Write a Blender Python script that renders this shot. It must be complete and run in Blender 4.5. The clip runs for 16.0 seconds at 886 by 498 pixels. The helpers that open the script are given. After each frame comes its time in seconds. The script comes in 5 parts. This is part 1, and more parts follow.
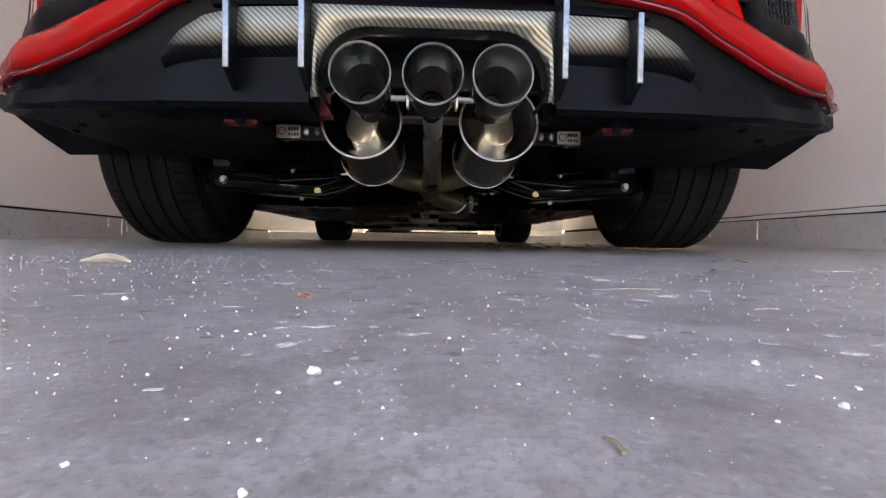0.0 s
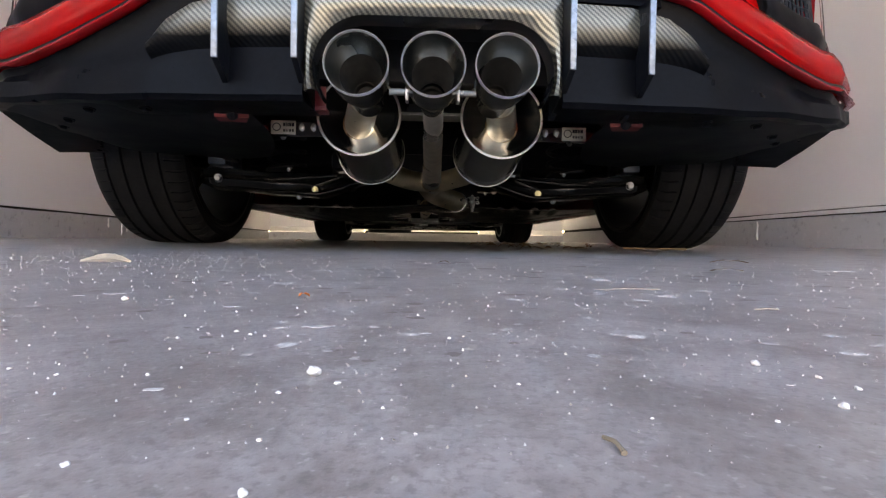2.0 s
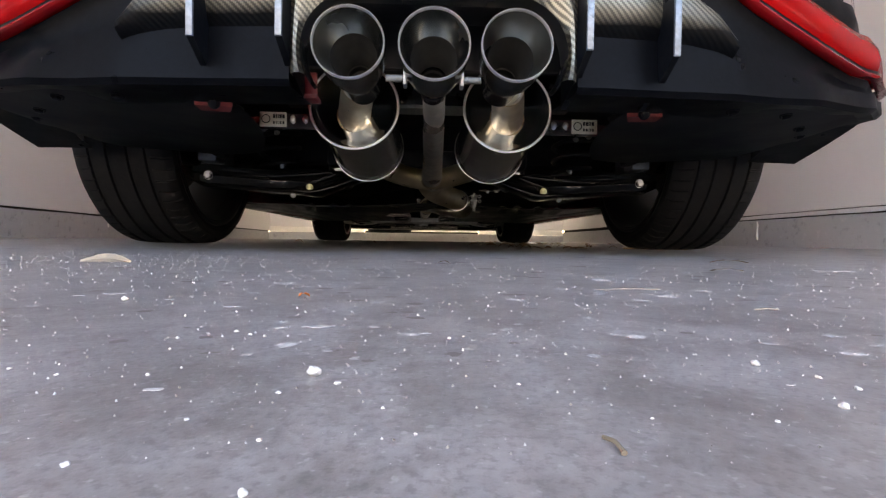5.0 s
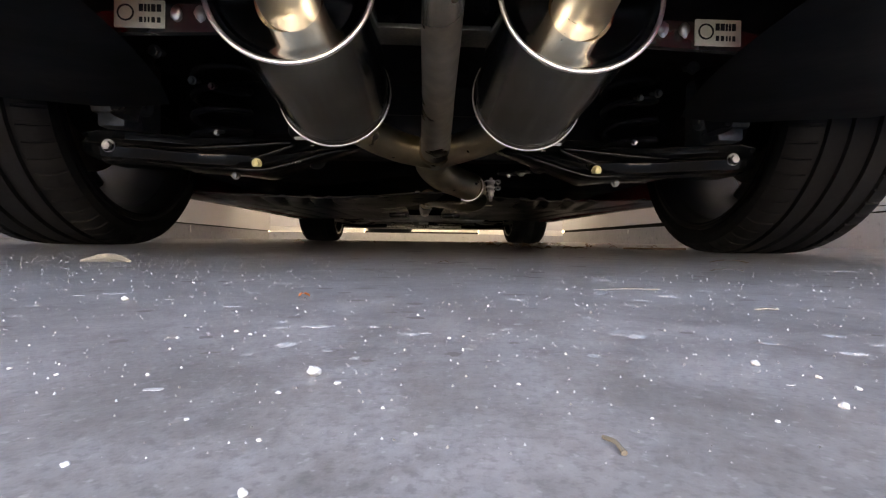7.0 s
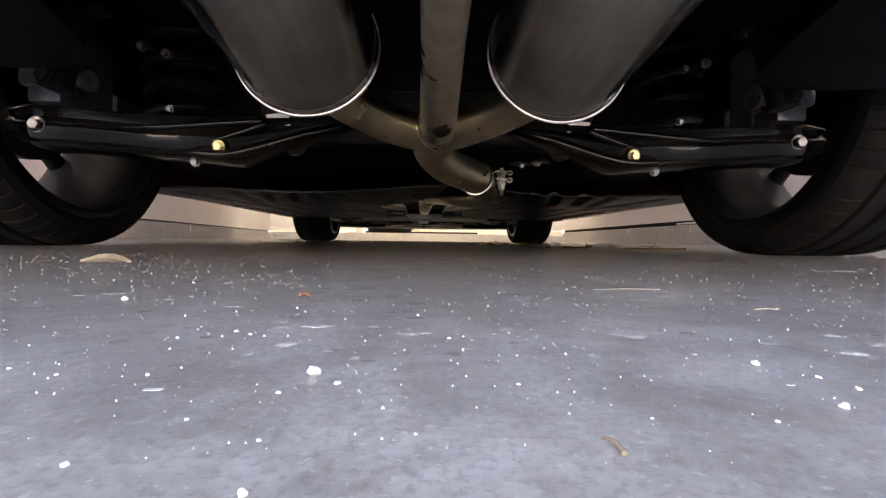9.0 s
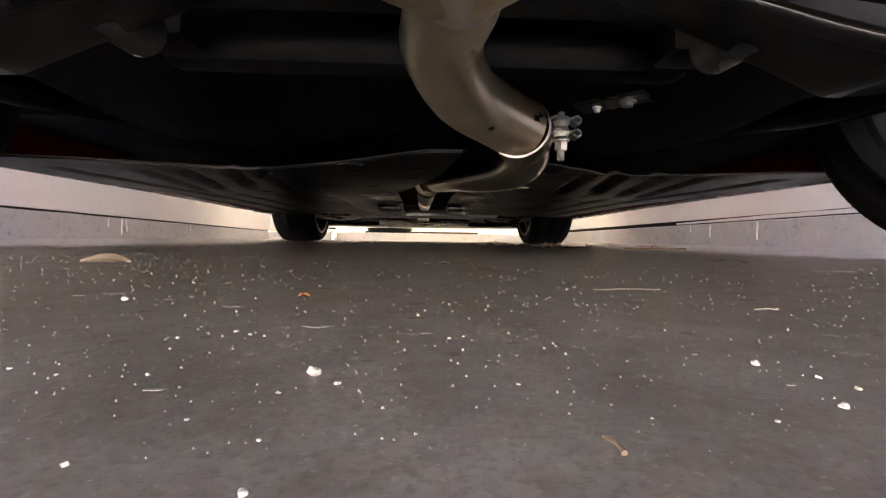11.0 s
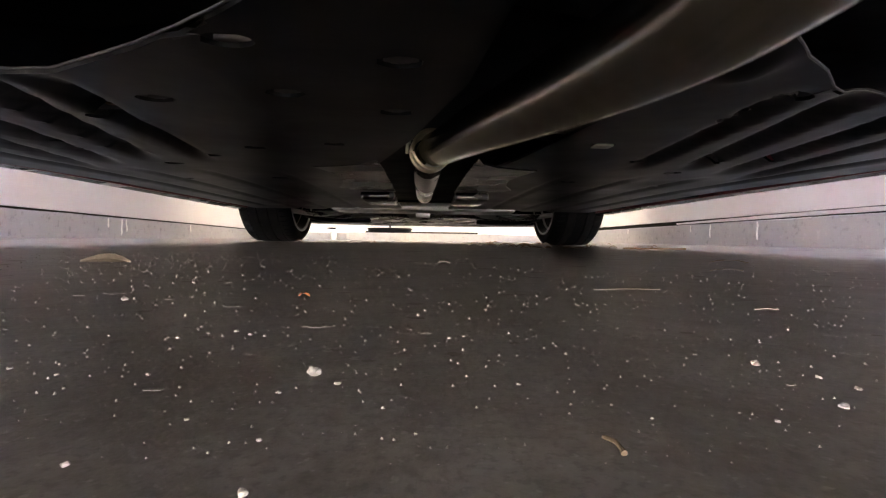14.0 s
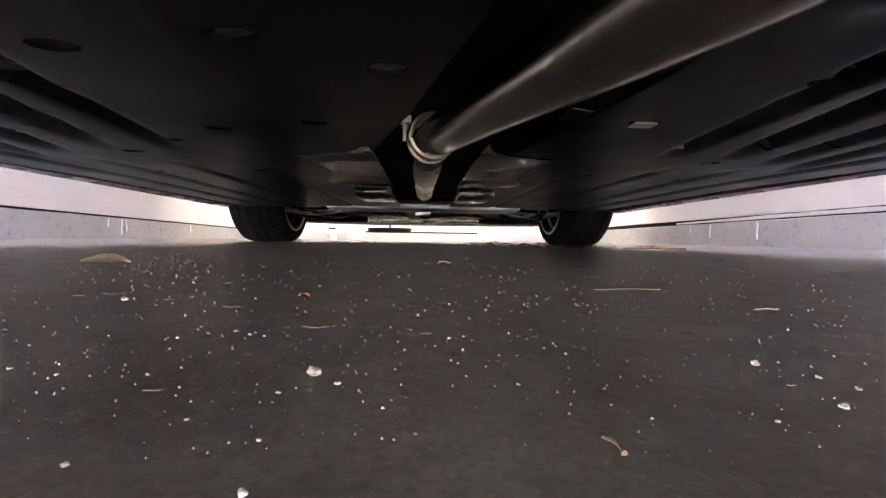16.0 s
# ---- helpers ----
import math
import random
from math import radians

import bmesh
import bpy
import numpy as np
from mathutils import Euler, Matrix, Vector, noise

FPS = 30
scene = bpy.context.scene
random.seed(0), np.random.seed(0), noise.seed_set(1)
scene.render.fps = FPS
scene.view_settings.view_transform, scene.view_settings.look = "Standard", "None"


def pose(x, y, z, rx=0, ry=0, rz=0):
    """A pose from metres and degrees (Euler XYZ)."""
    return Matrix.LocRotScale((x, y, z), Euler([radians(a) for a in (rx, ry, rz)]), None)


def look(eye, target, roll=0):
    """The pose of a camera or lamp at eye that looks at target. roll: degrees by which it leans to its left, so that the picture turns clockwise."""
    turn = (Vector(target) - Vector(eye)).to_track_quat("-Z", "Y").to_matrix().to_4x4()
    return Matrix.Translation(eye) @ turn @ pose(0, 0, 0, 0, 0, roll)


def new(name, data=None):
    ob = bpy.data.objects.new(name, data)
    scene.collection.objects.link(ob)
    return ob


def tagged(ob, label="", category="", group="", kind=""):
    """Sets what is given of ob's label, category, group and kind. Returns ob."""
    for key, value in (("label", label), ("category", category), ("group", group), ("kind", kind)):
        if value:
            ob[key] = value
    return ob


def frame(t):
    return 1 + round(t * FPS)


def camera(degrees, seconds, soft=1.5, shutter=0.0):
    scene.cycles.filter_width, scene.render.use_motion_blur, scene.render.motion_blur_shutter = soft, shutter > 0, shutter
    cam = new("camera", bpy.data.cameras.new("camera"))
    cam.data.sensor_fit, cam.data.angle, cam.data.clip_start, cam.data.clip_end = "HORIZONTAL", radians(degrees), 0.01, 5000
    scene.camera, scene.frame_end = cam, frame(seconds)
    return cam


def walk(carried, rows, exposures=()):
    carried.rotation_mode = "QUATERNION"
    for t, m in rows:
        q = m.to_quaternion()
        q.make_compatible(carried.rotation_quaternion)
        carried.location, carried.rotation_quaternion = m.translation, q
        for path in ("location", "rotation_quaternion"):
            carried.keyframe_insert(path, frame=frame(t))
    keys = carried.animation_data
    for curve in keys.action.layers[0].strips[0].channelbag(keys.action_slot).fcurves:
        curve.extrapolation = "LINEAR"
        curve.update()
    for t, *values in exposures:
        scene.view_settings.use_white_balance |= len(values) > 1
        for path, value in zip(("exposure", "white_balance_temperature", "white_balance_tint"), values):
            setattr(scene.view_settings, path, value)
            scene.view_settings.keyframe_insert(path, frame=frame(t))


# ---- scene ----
CAM_DEG = 84.70
cam = camera(CAM_DEG, 16.0, soft=1.25)
EYE = (0.0, 0.0, 0.0235)
AIM = (0.0, 1.0, 0.0235 - math.tan(radians(1.126)))
walk(cam, [(0.0, look(EYE, AIM, 0.842)), (16.0, look(EYE, AIM, 0.842))],
     exposures=[(0.0, 3.95, 9400, 17), (4.2, 3.95, 9400, 17), (6.5, 4.06, 9800, 18), (7.5, 4.28, 10000, 19), (9.2, 4.8, 10000, 20), (11.3, 5.38, 9300, 20), (13.0, 5.50, 9100, 20), (14.5, 5.70, 8500, 20), (16.0, 5.95, 8100, 20)])

# ---- world and light ----
world = bpy.data.worlds.new("sky")
scene.world = world
world.use_nodes = True
wn = world.node_tree
sky = wn.nodes.new("ShaderNodeTexSky")
sky.sky_type = "NISHITA"
sky.sun_disc = False
sky.sun_elevation, sky.sun_rotation = radians(50), radians(25)
wn.nodes["Background"].inputs[1].default_value = 0.15
wn.links.new(sky.outputs[0], wn.nodes["Background"].inputs[0])
sun = new("sun", bpy.data.lights.new("sun", "SUN"))
sun.data.energy, sun.data.angle, sun.data.color = 3.0, radians(0.5), (1.0, 0.95, 0.88)
sun.matrix_world = look((2.5, 4.6, 6.0), (0, 0, 0))


# ---- materials ----
class Nodes:
    def __init__(self, name, rough=0.5, metal=0.0, base=(0.5, 0.5, 0.5)):
        self.m = bpy.data.materials.new(name)
        self.m.use_nodes = True
        self.t = self.m.node_tree
        self.b = self.t.nodes["Principled BSDF"]
        self.put("Roughness", rough), self.put("Metallic", metal)
        self.put("Base Color", (*base, 1))

    def put(self, key, value):
        if hasattr(value, "is_output"):
            self.t.links.new(value, self.b.inputs[key])
        else:
            self.b.inputs[key].default_value = value

    def node(self, kind, **inputs):
        n = self.t.nodes.new(kind)
        for k, v in inputs.items():
            k = k.replace("_", " ")
            if hasattr(v, "is_output"):
                self.t.links.new(v, n.inputs[k])
            else:
                n.inputs[k].default_value = v
        return n

    def coords(self):
        return self.t.nodes.new("ShaderNodeTexCoord").outputs["Object"]

    def noise(self, scale, detail=4.0, rough=0.55, vec=None, distort=0.0):
        return self.node("ShaderNodeTexNoise", Scale=scale, Detail=detail, Roughness=rough, Distortion=distort,
                         Vector=vec or self.coords()).outputs["Fac"]

    def ramp(self, fac, stops):
        n = self.node("ShaderNodeValToRGB", Fac=fac)
        e = n.color_ramp.elements
        while len(e) < len(stops):
            e.new(0.5)
        for el, (pos, col) in zip(e, stops):
            el.position, el.color = pos, (*(col if hasattr(col, "__len__") else (col,) * 3), 1)
        return n.outputs["Color"]

    def mix(self, fac, a, b, blend="MIX"):
        n = self.t.nodes.new("ShaderNodeMix")
        n.data_type, n.blend_type = "RGBA", blend
        for i, v in ((0, fac), (6, a), (7, b)):
            if hasattr(v, "is_output"):
                self.t.links.new(v, n.inputs[i])
            else:
                n.inputs[i].default_value = v if i == 0 or len(v) == 4 else (*v, 1)
        return n.outputs[2]

    def bump(self, height, strength=0.3, dist=0.002):
        n = self.node("ShaderNodeBump", Strength=strength, Distance=dist, Height=height)
        self.put("Normal", n.outputs["Normal"])


def surface(name, base, rough, metal=0.0, grain=60.0, spread=0.25, bump=0.0, dirt=None, coat=0.0, rough_spread=0.12, spec=0.5):
    n = Nodes(name, rough, metal, base)
    big, fine = n.noise(grain * 0.12), n.noise(grain, 6.0)
    dark = tuple(c * (1 - spread) for c in base)
    light = tuple(min(1, c * (1 + spread)) for c in base)
    col = n.mix(n.ramp(fine, [(0.3, 0.0), (0.7, 1.0)]), n.mix(big, dark, base), light)
    if dirt:
        col = n.mix(n.ramp(n.noise(grain * 0.3, 8.0, 0.7), [(0.55, 0.0), (0.75, 0.6)]), col, dirt)
    n.put("Base Color", col)
    n.put("Roughness", n.ramp(big, [(0.25, max(0.02, rough - rough_spread)), (0.75, min(1, rough + rough_spread))]))
    n.put("Specular IOR Level", spec)
    if bump:
        n.bump(fine, bump)
    if coat:
        n.put("Coat Weight", coat), n.put("Coat Roughness", 0.06)
    return n.m


def floor_paint():
    n = Nodes("painted_concrete_floor", 0.45)
    big, mid, fine, tiny = n.noise(2.2, 5.0, 0.6), n.noise(11.0, 8.0, 0.65, distort=0.6), n.noise(70.0, 8.0, 0.7), n.noise(420.0, 4.0)
    col = n.mix(n.ramp(big, [(0.32, 0.0), (0.66, 1.0)]), (0.185, 0.178, 0.175), (0.285, 0.278, 0.282))
    col = n.mix(n.ramp(mid, [(0.40, 0.0), (0.72, 0.8)]), col, (0.345, 0.34, 0.35))
    col = n.mix(n.ramp(n.noise(6.0, 9.0, 0.7, distort=1.2), [(0.46, 0.0), (0.70, 0.7)]), col, (0.15, 0.132, 0.125))
    col = n.mix(n.ramp(n.noise(24.0, 7.0, 0.65, distort=0.9), [(0.44, 0.0), (0.68, 0.8)]), col, (0.40, 0.395, 0.41))
    col = n.mix(n.ramp(n.noise(42.0, 8.0, 0.72, distort=0.5), [(0.46, 0.0), (0.66, 0.85)]), col, (0.125, 0.112, 0.104))
    col = n.mix(n.ramp(n.noise(130.0, 7.0, 0.72), [(0.40, 0.0), (0.75, 0.45)]), col, (0.40, 0.40, 0.415))
    col = n.mix(n.ramp(n.noise(160.0, 5.0, 0.7), [(0.30, 0.45), (0.5, 0.0)]), col, (0.12, 0.11, 0.105))
    col = n.mix(n.ramp(n.noise(650.0, 3.0, 0.6), [(0.36, 0.5), (0.5, 0.0)]), col, (0.12, 0.118, 0.12))
    col = n.mix(n.ramp(n.noise(520.0, 2.0, 0.5), [(0.64, 0.0), (0.71, 0.4)]), col, (0.50, 0.50, 0.50))
    col = n.mix(n.ramp(n.noise(3.4, 6.0, 0.65, distort=0.8), [(0.50, 0.0), (0.68, 0.55)]), col, (0.20, 0.158, 0.128))
    col = n.mix(1.0, col, (0.82, 0.815, 0.815), "MULTIPLY")
    n.put("Base Color", col)
    n.put("Roughness", n.ramp(mid, [(0.3, 0.33), (0.7, 0.40)]))
    n.bump(n.mix(0.4, n.ramp(fine, [(0.2, 0.0), (0.8, 1.0)]), n.ramp(tiny, [(0.2, 0.0), (0.8, 1.0)])), 0.22, 0.0007)
    return n.m


def stem_concrete():
    n = Nodes("bare_concrete", 0.85)
    a, b, c = n.noise(3.0, 6.0), n.noise(26.0, 9.0, 0.7), n.noise(150.0, 4.0)
    col = n.mix(a, (0.34, 0.345, 0.37), (0.48, 0.475, 0.48))
    col = n.mix(n.ramp(b, [(0.56, 0.0), (0.68, 0.7)]), col, (0.2, 0.2, 0.21))
    col = n.mix(n.ramp(b, [(0.28, 0.6), (0.42, 0.0)]), col, (0.58, 0.57, 0.57))
    n.put("Base Color", col)
    n.bump(n.mix(0.5, n.ramp(b, [(0, 0.0), (1, 1.0)]), n.ramp(c, [(0, 0.0), (1, 1.0)])), 0.5, 0.003)
    return n.m


def wall_paint(name, base):
    n = Nodes(name, 0.7)
    a, c = n.noise(1.3, 5.0), n.noise(220.0, 3.0)
    col = n.mix(a, tuple(v * 0.92 for v in base), base)
    col = n.mix(n.ramp(n.noise(7.0, 8.0, 0.7), [(0.6, 0.0), (0.8, 0.25)]), col, tuple(v * 0.7 for v in base))
    n.put("Base Color", col)
    n.bump(c, 0.15, 0.001)
    return n.m


def carbon_weave(name, low, high):
    n = Nodes(name, 0.35)
    sep = n.node("ShaderNodeSeparateXYZ", Vector=n.coords())

    def math_node(op, a, b=0.0):
        q = n.t.nodes.new("ShaderNodeMath")
        q.operation = op
        for i, v in ((0, a), (1, b)):
            if hasattr(v, "is_output"):
                n.t.links.new(v, q.inputs[i])
            else:
                q.inputs[i].default_value = v
        return q.outputs[0]

    # tows 2 mm wide, the twill steps one tow a row
    u = math_node("DIVIDE", sep.outputs["X"], 0.0021)
    v = math_node("DIVIDE", sep.outputs["Z"], 0.0021)
    row = math_node("FLOOR", v)
    over = math_node("LESS_THAN", math_node("FLOORED_MODULO", math_node("ADD", math_node("FLOOR", u), row), 4.0), 1.5)
    wave = math_node("SINE", math_node("MULTIPLY", math_node("ADD", u, v), 1.5708))
    col = n.mix(over, (0.15, 0.145, 0.125), (0.36, 0.34, 0.275))
    # weave blackens at its lower edge: loss of sheen there put into colour
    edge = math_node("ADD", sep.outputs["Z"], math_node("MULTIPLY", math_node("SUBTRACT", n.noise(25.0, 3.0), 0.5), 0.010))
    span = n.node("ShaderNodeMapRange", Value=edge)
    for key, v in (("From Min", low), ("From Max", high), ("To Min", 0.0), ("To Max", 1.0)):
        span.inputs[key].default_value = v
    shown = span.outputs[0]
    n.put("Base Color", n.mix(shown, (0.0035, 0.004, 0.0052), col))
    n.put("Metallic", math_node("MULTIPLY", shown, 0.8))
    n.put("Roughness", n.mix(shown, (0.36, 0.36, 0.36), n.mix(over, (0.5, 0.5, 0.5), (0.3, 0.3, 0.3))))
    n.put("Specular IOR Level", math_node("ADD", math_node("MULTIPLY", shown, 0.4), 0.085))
    n.bump(wave, 0.2, 0.0006)
    n.put("Coat Weight", math_node("MULTIPLY", shown, 0.5)), n.put("Coat Roughness", 0.12)
    return n.m


def heat_steel():
    n = Nodes("heat_tinted_steel", 0.3, 1.0)
    a, b, c = n.noise(5.0, 4.0), n.noise(28.0, 3.0, 0.5), n.noise(300.0, 3.0)
    col = n.mix(a, (0.75, 0.69, 0.57), (0.78, 0.67, 0.48))
    col = n.mix(n.ramp(b, [(0.42, 0.0), (0.9, 0.6)]), col, (0.50, 0.41, 0.29))
    n.put("Base Color", col)
    n.put("Roughness", n.ramp(b, [(0.3, 0.27), (0.75, 0.36)]))
    n.bump(c, 0.03, 0.0006)
    return n.m


def leaf_stuff(name, a, b):
    n = Nodes(name, 0.75)
    v = n.noise(60.0, 6.0, 0.7)
    n.put("Base Color", n.mix(v, a, b))
    n.bump(n.noise(200.0), 0.4, 0.001)
    return n.m


def glow(name, col, strength):
    n = Nodes(name, 0.1, 0, (0.8, 0.8, 0.8))
    n.put("Emission Color", (*col, 1)), n.put("Emission Strength", strength)
    return n.m


M_FLOOR, M_STEM = floor_paint(), stem_concrete()
M_WALL, M_CEIL = wall_paint("wall_paint", (0.72, 0.70, 0.71)), wall_paint("ceiling_paint", (0.75, 0.74, 0.73))
M_DRIVE = surface("driveway_concrete", (0.42, 0.41, 0.39), 0.9, 0, 20, 0.2, 0.4)
M_BLOCKER = surface("blocker_wall_render", (0.34, 0.335, 0.325), 0.9, 0, 8, 0.25, 0.4)
# near-black for badge marks and for the shade inside gaps, vents and tips
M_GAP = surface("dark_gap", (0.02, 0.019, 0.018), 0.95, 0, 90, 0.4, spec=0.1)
M_WHITE = surface("white_gloss_paint", (0.8, 0.79, 0.76), 0.4, 0, 30, 0.06)
M_RED = surface("red_car_paint", (0.47, 0.004, 0.005), 0.20, 0.0, 40, 0.02, coat=0.12, rough_spread=0.01, spec=0.14)
M_LIP = surface("red_gloss_lip", (0.42, 0.010, 0.016), 0.12, 0.0, 40, 0.06, coat=0.6, rough_spread=0.03, spec=0.5)
M_DARKRED = surface("dull_red_paint", (0.15, 0.008, 0.010), 0.5, 0.0, 60, 0.3)
M_BLACK = surface("black_plastic", (0.0035, 0.0042, 0.0062), 0.36, 0, 120, 0.3, 0.10, spec=0.085)
M_TRAY = surface("dusty_black_plastic", (0.010, 0.010, 0.011), 0.55, 0, 40, 0.4, 0.2, dirt=(0.032, 0.030, 0.028), spec=0.25)
M_GLOSS = surface("black_gloss_paint", (0.010, 0.010, 0.011), 0.26, 0, 60, 0.3, 0.05, dirt=(0.03, 0.028, 0.025))
M_PAN = surface("dark_underseal", (0.010, 0.010, 0.0115), 0.6, 0, 70, 0.45, 0.4, spec=0.25)
M_CARBON, M_CARBON_FULL = carbon_weave("carbon_twill_sheen_fade", 0.290, 0.322), carbon_weave("carbon_twill", 0.205, 0.245)
M_FIN_SHEEN = surface("fin_edge_sky_sheen", (0.11, 0.145, 0.19), 0.35, 0.2, 160, 0.35, coat=0.3)
M_STEEL = surface("polished_steel", (0.52, 0.51, 0.48), 0.09, 1.0, 50, 0.1, rough_spread=0.05)
M_CAP = surface("polished_cap_steel", (0.70, 0.69, 0.67), 0.10, 1.0, 30, 0.15, rough_spread=0.05)
M_CAN = surface("brushed_steel_can", (0.52, 0.56, 0.585), 0.17, 1.0, 12, 0.2, rough_spread=0.06)
M_PIPE = surface("grey_steel_pipe", (0.74, 0.72, 0.67), 0.30, 1.0, 45, 0.2)
M_ARM = surface("gloss_black_steel", (0.006, 0.006, 0.006), 0.16, 0, 60, 0.3, 0.02, dirt=(0.014, 0.013, 0.012), rough_spread=0.05, spec=0.30)
M_MID = surface("browned_steel_pipe", (0.37, 0.335, 0.27), 0.2, 1.0, 45, 0.15, rough_spread=0.06)
M_HANG = surface("dark_hanger_steel", (0.10, 0.10, 0.098), 0.30, 0.8, 80, 0.3)
M_HEAT = heat_steel()
M_WELD = surface("tinted_weld", (0.50, 0.33, 0.17), 0.32, 1.0, 160, 0.45, 0.3)
M_TIPIN = surface("black_chrome", (0.075, 0.075, 0.075), 0.22, 1.0, 45, 0.15)
M_BORE = surface("matt_black_bore", (0.011, 0.0105, 0.010), 0.85, 0.0, 60, 0.4, spec=0.08)
M_ZINC = surface("zinc_bolt", (0.58, 0.575, 0.55), 0.42, 1.0, 200, 0.2)
M_DULL = surface("dull_bolt_steel", (0.26, 0.265, 0.275), 0.45, 1.0, 200, 0.3)
M_ALU = surface("cast_aluminium", (0.50, 0.51, 0.52), 0.42, 0.9, 120, 0.2, 0.3)
M_CAST = surface("dark_cast_iron", (0.16, 0.17, 0.19), 0.5, 0.6, 120, 0.25, 0.3)
M_BRASS = surface("yellow_zinc", (0.62, 0.55, 0.30), 0.35, 1.0, 200, 0.2)
M_RING = surface("bright_rolled_steel", (0.96, 0.95, 0.93), 0.42, 1.0, 60, 0.1)
M_TRAYF = surface("black_moulded_tray", (0.005, 0.005, 0.0056), 0.42, 0, 35, 0.35, 0.15, dirt=(0.010, 0.0098, 0.0098), spec=0.25)
# grey stands in for light caught on the tray's black edges
M_LIPEDGE = surface("lit_plastic_edge", (0.075, 0.074, 0.072), 0.5, 0, 60, 0.4, spec=0.4)
M_TYRE = surface("tyre_rubber", (0.007, 0.007, 0.0075), 0.7, 0, 90, 0.35, 0.25, dirt=(0.017, 0.0165, 0.016), spec=0.14)
M_RIM = surface("black_wheel_paint", (0.006, 0.006, 0.007), 0.4, 0.0, 60, 0.2, spec=0.25)
M_DISC = surface("brake_iron", (0.10, 0.085, 0.07), 0.5, 0.7, 80, 0.3)
M_GLASS = surface("dark_car_glass", (0.015, 0.017, 0.018), 0.05, 0, 20, 0.1)
M_PLATE = surface("cream_badge", (0.55, 0.53, 0.42), 0.4, 0.2, 120, 0.15)
M_LAMP = glow("headlamp_glow", (1.0, 0.97, 0.85), 9.0)
M_TAIL = surface("red_lens", (0.35, 0.01, 0.012), 0.1, 0, 40, 0.1, coat=1)
M_CRUMB = surface("white_crumb", (0.54, 0.535, 0.525), 0.8, 0, 300, 0.15)
M_FLAKE = surface("pale_paint_flake", (0.36, 0.358, 0.362), 0.8, 0, 200, 0.3, 0.3)
M_SMEAR = surface("dark_floor_smear", (0.125, 0.112, 0.105), 0.45, 0, 120, 0.3)
def grit_mix():
    n = Nodes("mixed_grit", 0.85)
    each = n.t.nodes.new("ShaderNodeNewGeometry").outputs["Random Per Island"]
    n.put("Base Color", n.ramp(each, [(0.0, (0.10, 0.09, 0.08)), (0.35, (0.24, 0.23, 0.22)), (0.8, (0.42, 0.415, 0.40)), (1.0, (0.66, 0.655, 0.65))]))
    n.bump(n.noise(900.0), 0.4, 0.0004)
    return n.m


M_GRIT = grit_mix()
M_RUST = leaf_stuff("rusty_tape", (0.10, 0.055, 0.022), (0.16, 0.09, 0.04))
M_LEAF = leaf_stuff("dry_leaf", (0.44, 0.38, 0.29), (0.58, 0.51, 0.41))
M_BROWN = leaf_stuff("brown_leaf", (0.12, 0.075, 0.04), (0.24, 0.15, 0.08))
M_ORANGE = leaf_stuff("orange_petal", (0.65, 0.16, 0.04), (0.75, 0.28, 0.08))
M_HUSK = leaf_stuff("dull_husk", (0.13, 0.105, 0.075), (0.20, 0.165, 0.12))
M_LINING = surface("grey_tip_lining", (0.24, 0.24, 0.225), 0.30, 1.0, 45, 0.15)
M_STRAW = leaf_stuff("straw", (0.26, 0.235, 0.185), (0.36, 0.32, 0.25))


# ---- mesh builders ----
def part(name, bm, mat, parent=None, label="", smooth=True, angle=40):
    me = bpy.data.meshes.new(name)
    bmesh.ops.recalc_face_normals(bm, faces=bm.faces)
    for e in bm.edges:
        e.smooth = not (len(e.link_faces) == 2 and e.calc_face_angle(0) > radians(angle))
    for f in bm.faces:
        f.smooth = smooth
    bm.to_mesh(me)
    bm.free()
    me.materials.append(mat)
    ob = new(name, me)
    ob.parent = parent
    if label:
        ob["label"] = label
    return ob


def box(bm, x0, x1, y0, y1, z0, z1, bevel=0.0, m=None):
    r = bmesh.ops.create_cube(bm, size=1.0)
    vs = r["verts"]
    mat = Matrix.Translation(((x0 + x1) / 2, (y0 + y1) / 2, (z0 + z1) / 2)) @ Matrix.Diagonal((abs(x1 - x0), abs(y1 - y0), abs(z1 - z0), 1))
    bmesh.ops.transform(bm, matrix=(m or Matrix()) @ mat, verts=vs)
    if bevel:
        es = list({e for v in vs for e in v.link_edges})
        bmesh.ops.bevel(bm, geom=es, offset=bevel, segments=2, affect="EDGES", profile=0.5)
    return bm


def cage(bm, rings, closed=True, caps=True):
    """Skins a list of rings of points."""
    vs = [[bm.verts.new(p) for p in ring] for ring in rings]
    n = len(vs[0])
    for a, b in zip(vs, vs[1:]):
        for i in range(n if closed else n - 1):
            j = (i + 1) % n
            try:
                bm.faces.new((a[i], a[j], b[j], b[i]))
            except ValueError:
                pass
    if caps and closed:
        bm.faces.new(vs[0][::-1]), bm.faces.new(vs[-1])
    return vs


def smooth_path(pts, n):
    """A Catmull-Rom path through pts, n steps a span."""
    p = [Vector(q) for q in pts]
    p = [p[0] * 2 - p[1]] + p + [p[-1] * 2 - p[-2]]
    out = []
    for i in range(1, len(p) - 2):
        for k in range(n):
            t = k / n
            a, b, c, d = p[i - 1:i + 3]
            out.append(0.5 * ((2 * b) + (c - a) * t + (2 * a - 5 * b + 4 * c - d) * t * t + (3 * b - a - 3 * c + d) * t ** 3))
    out.append(p[-2])
    return out


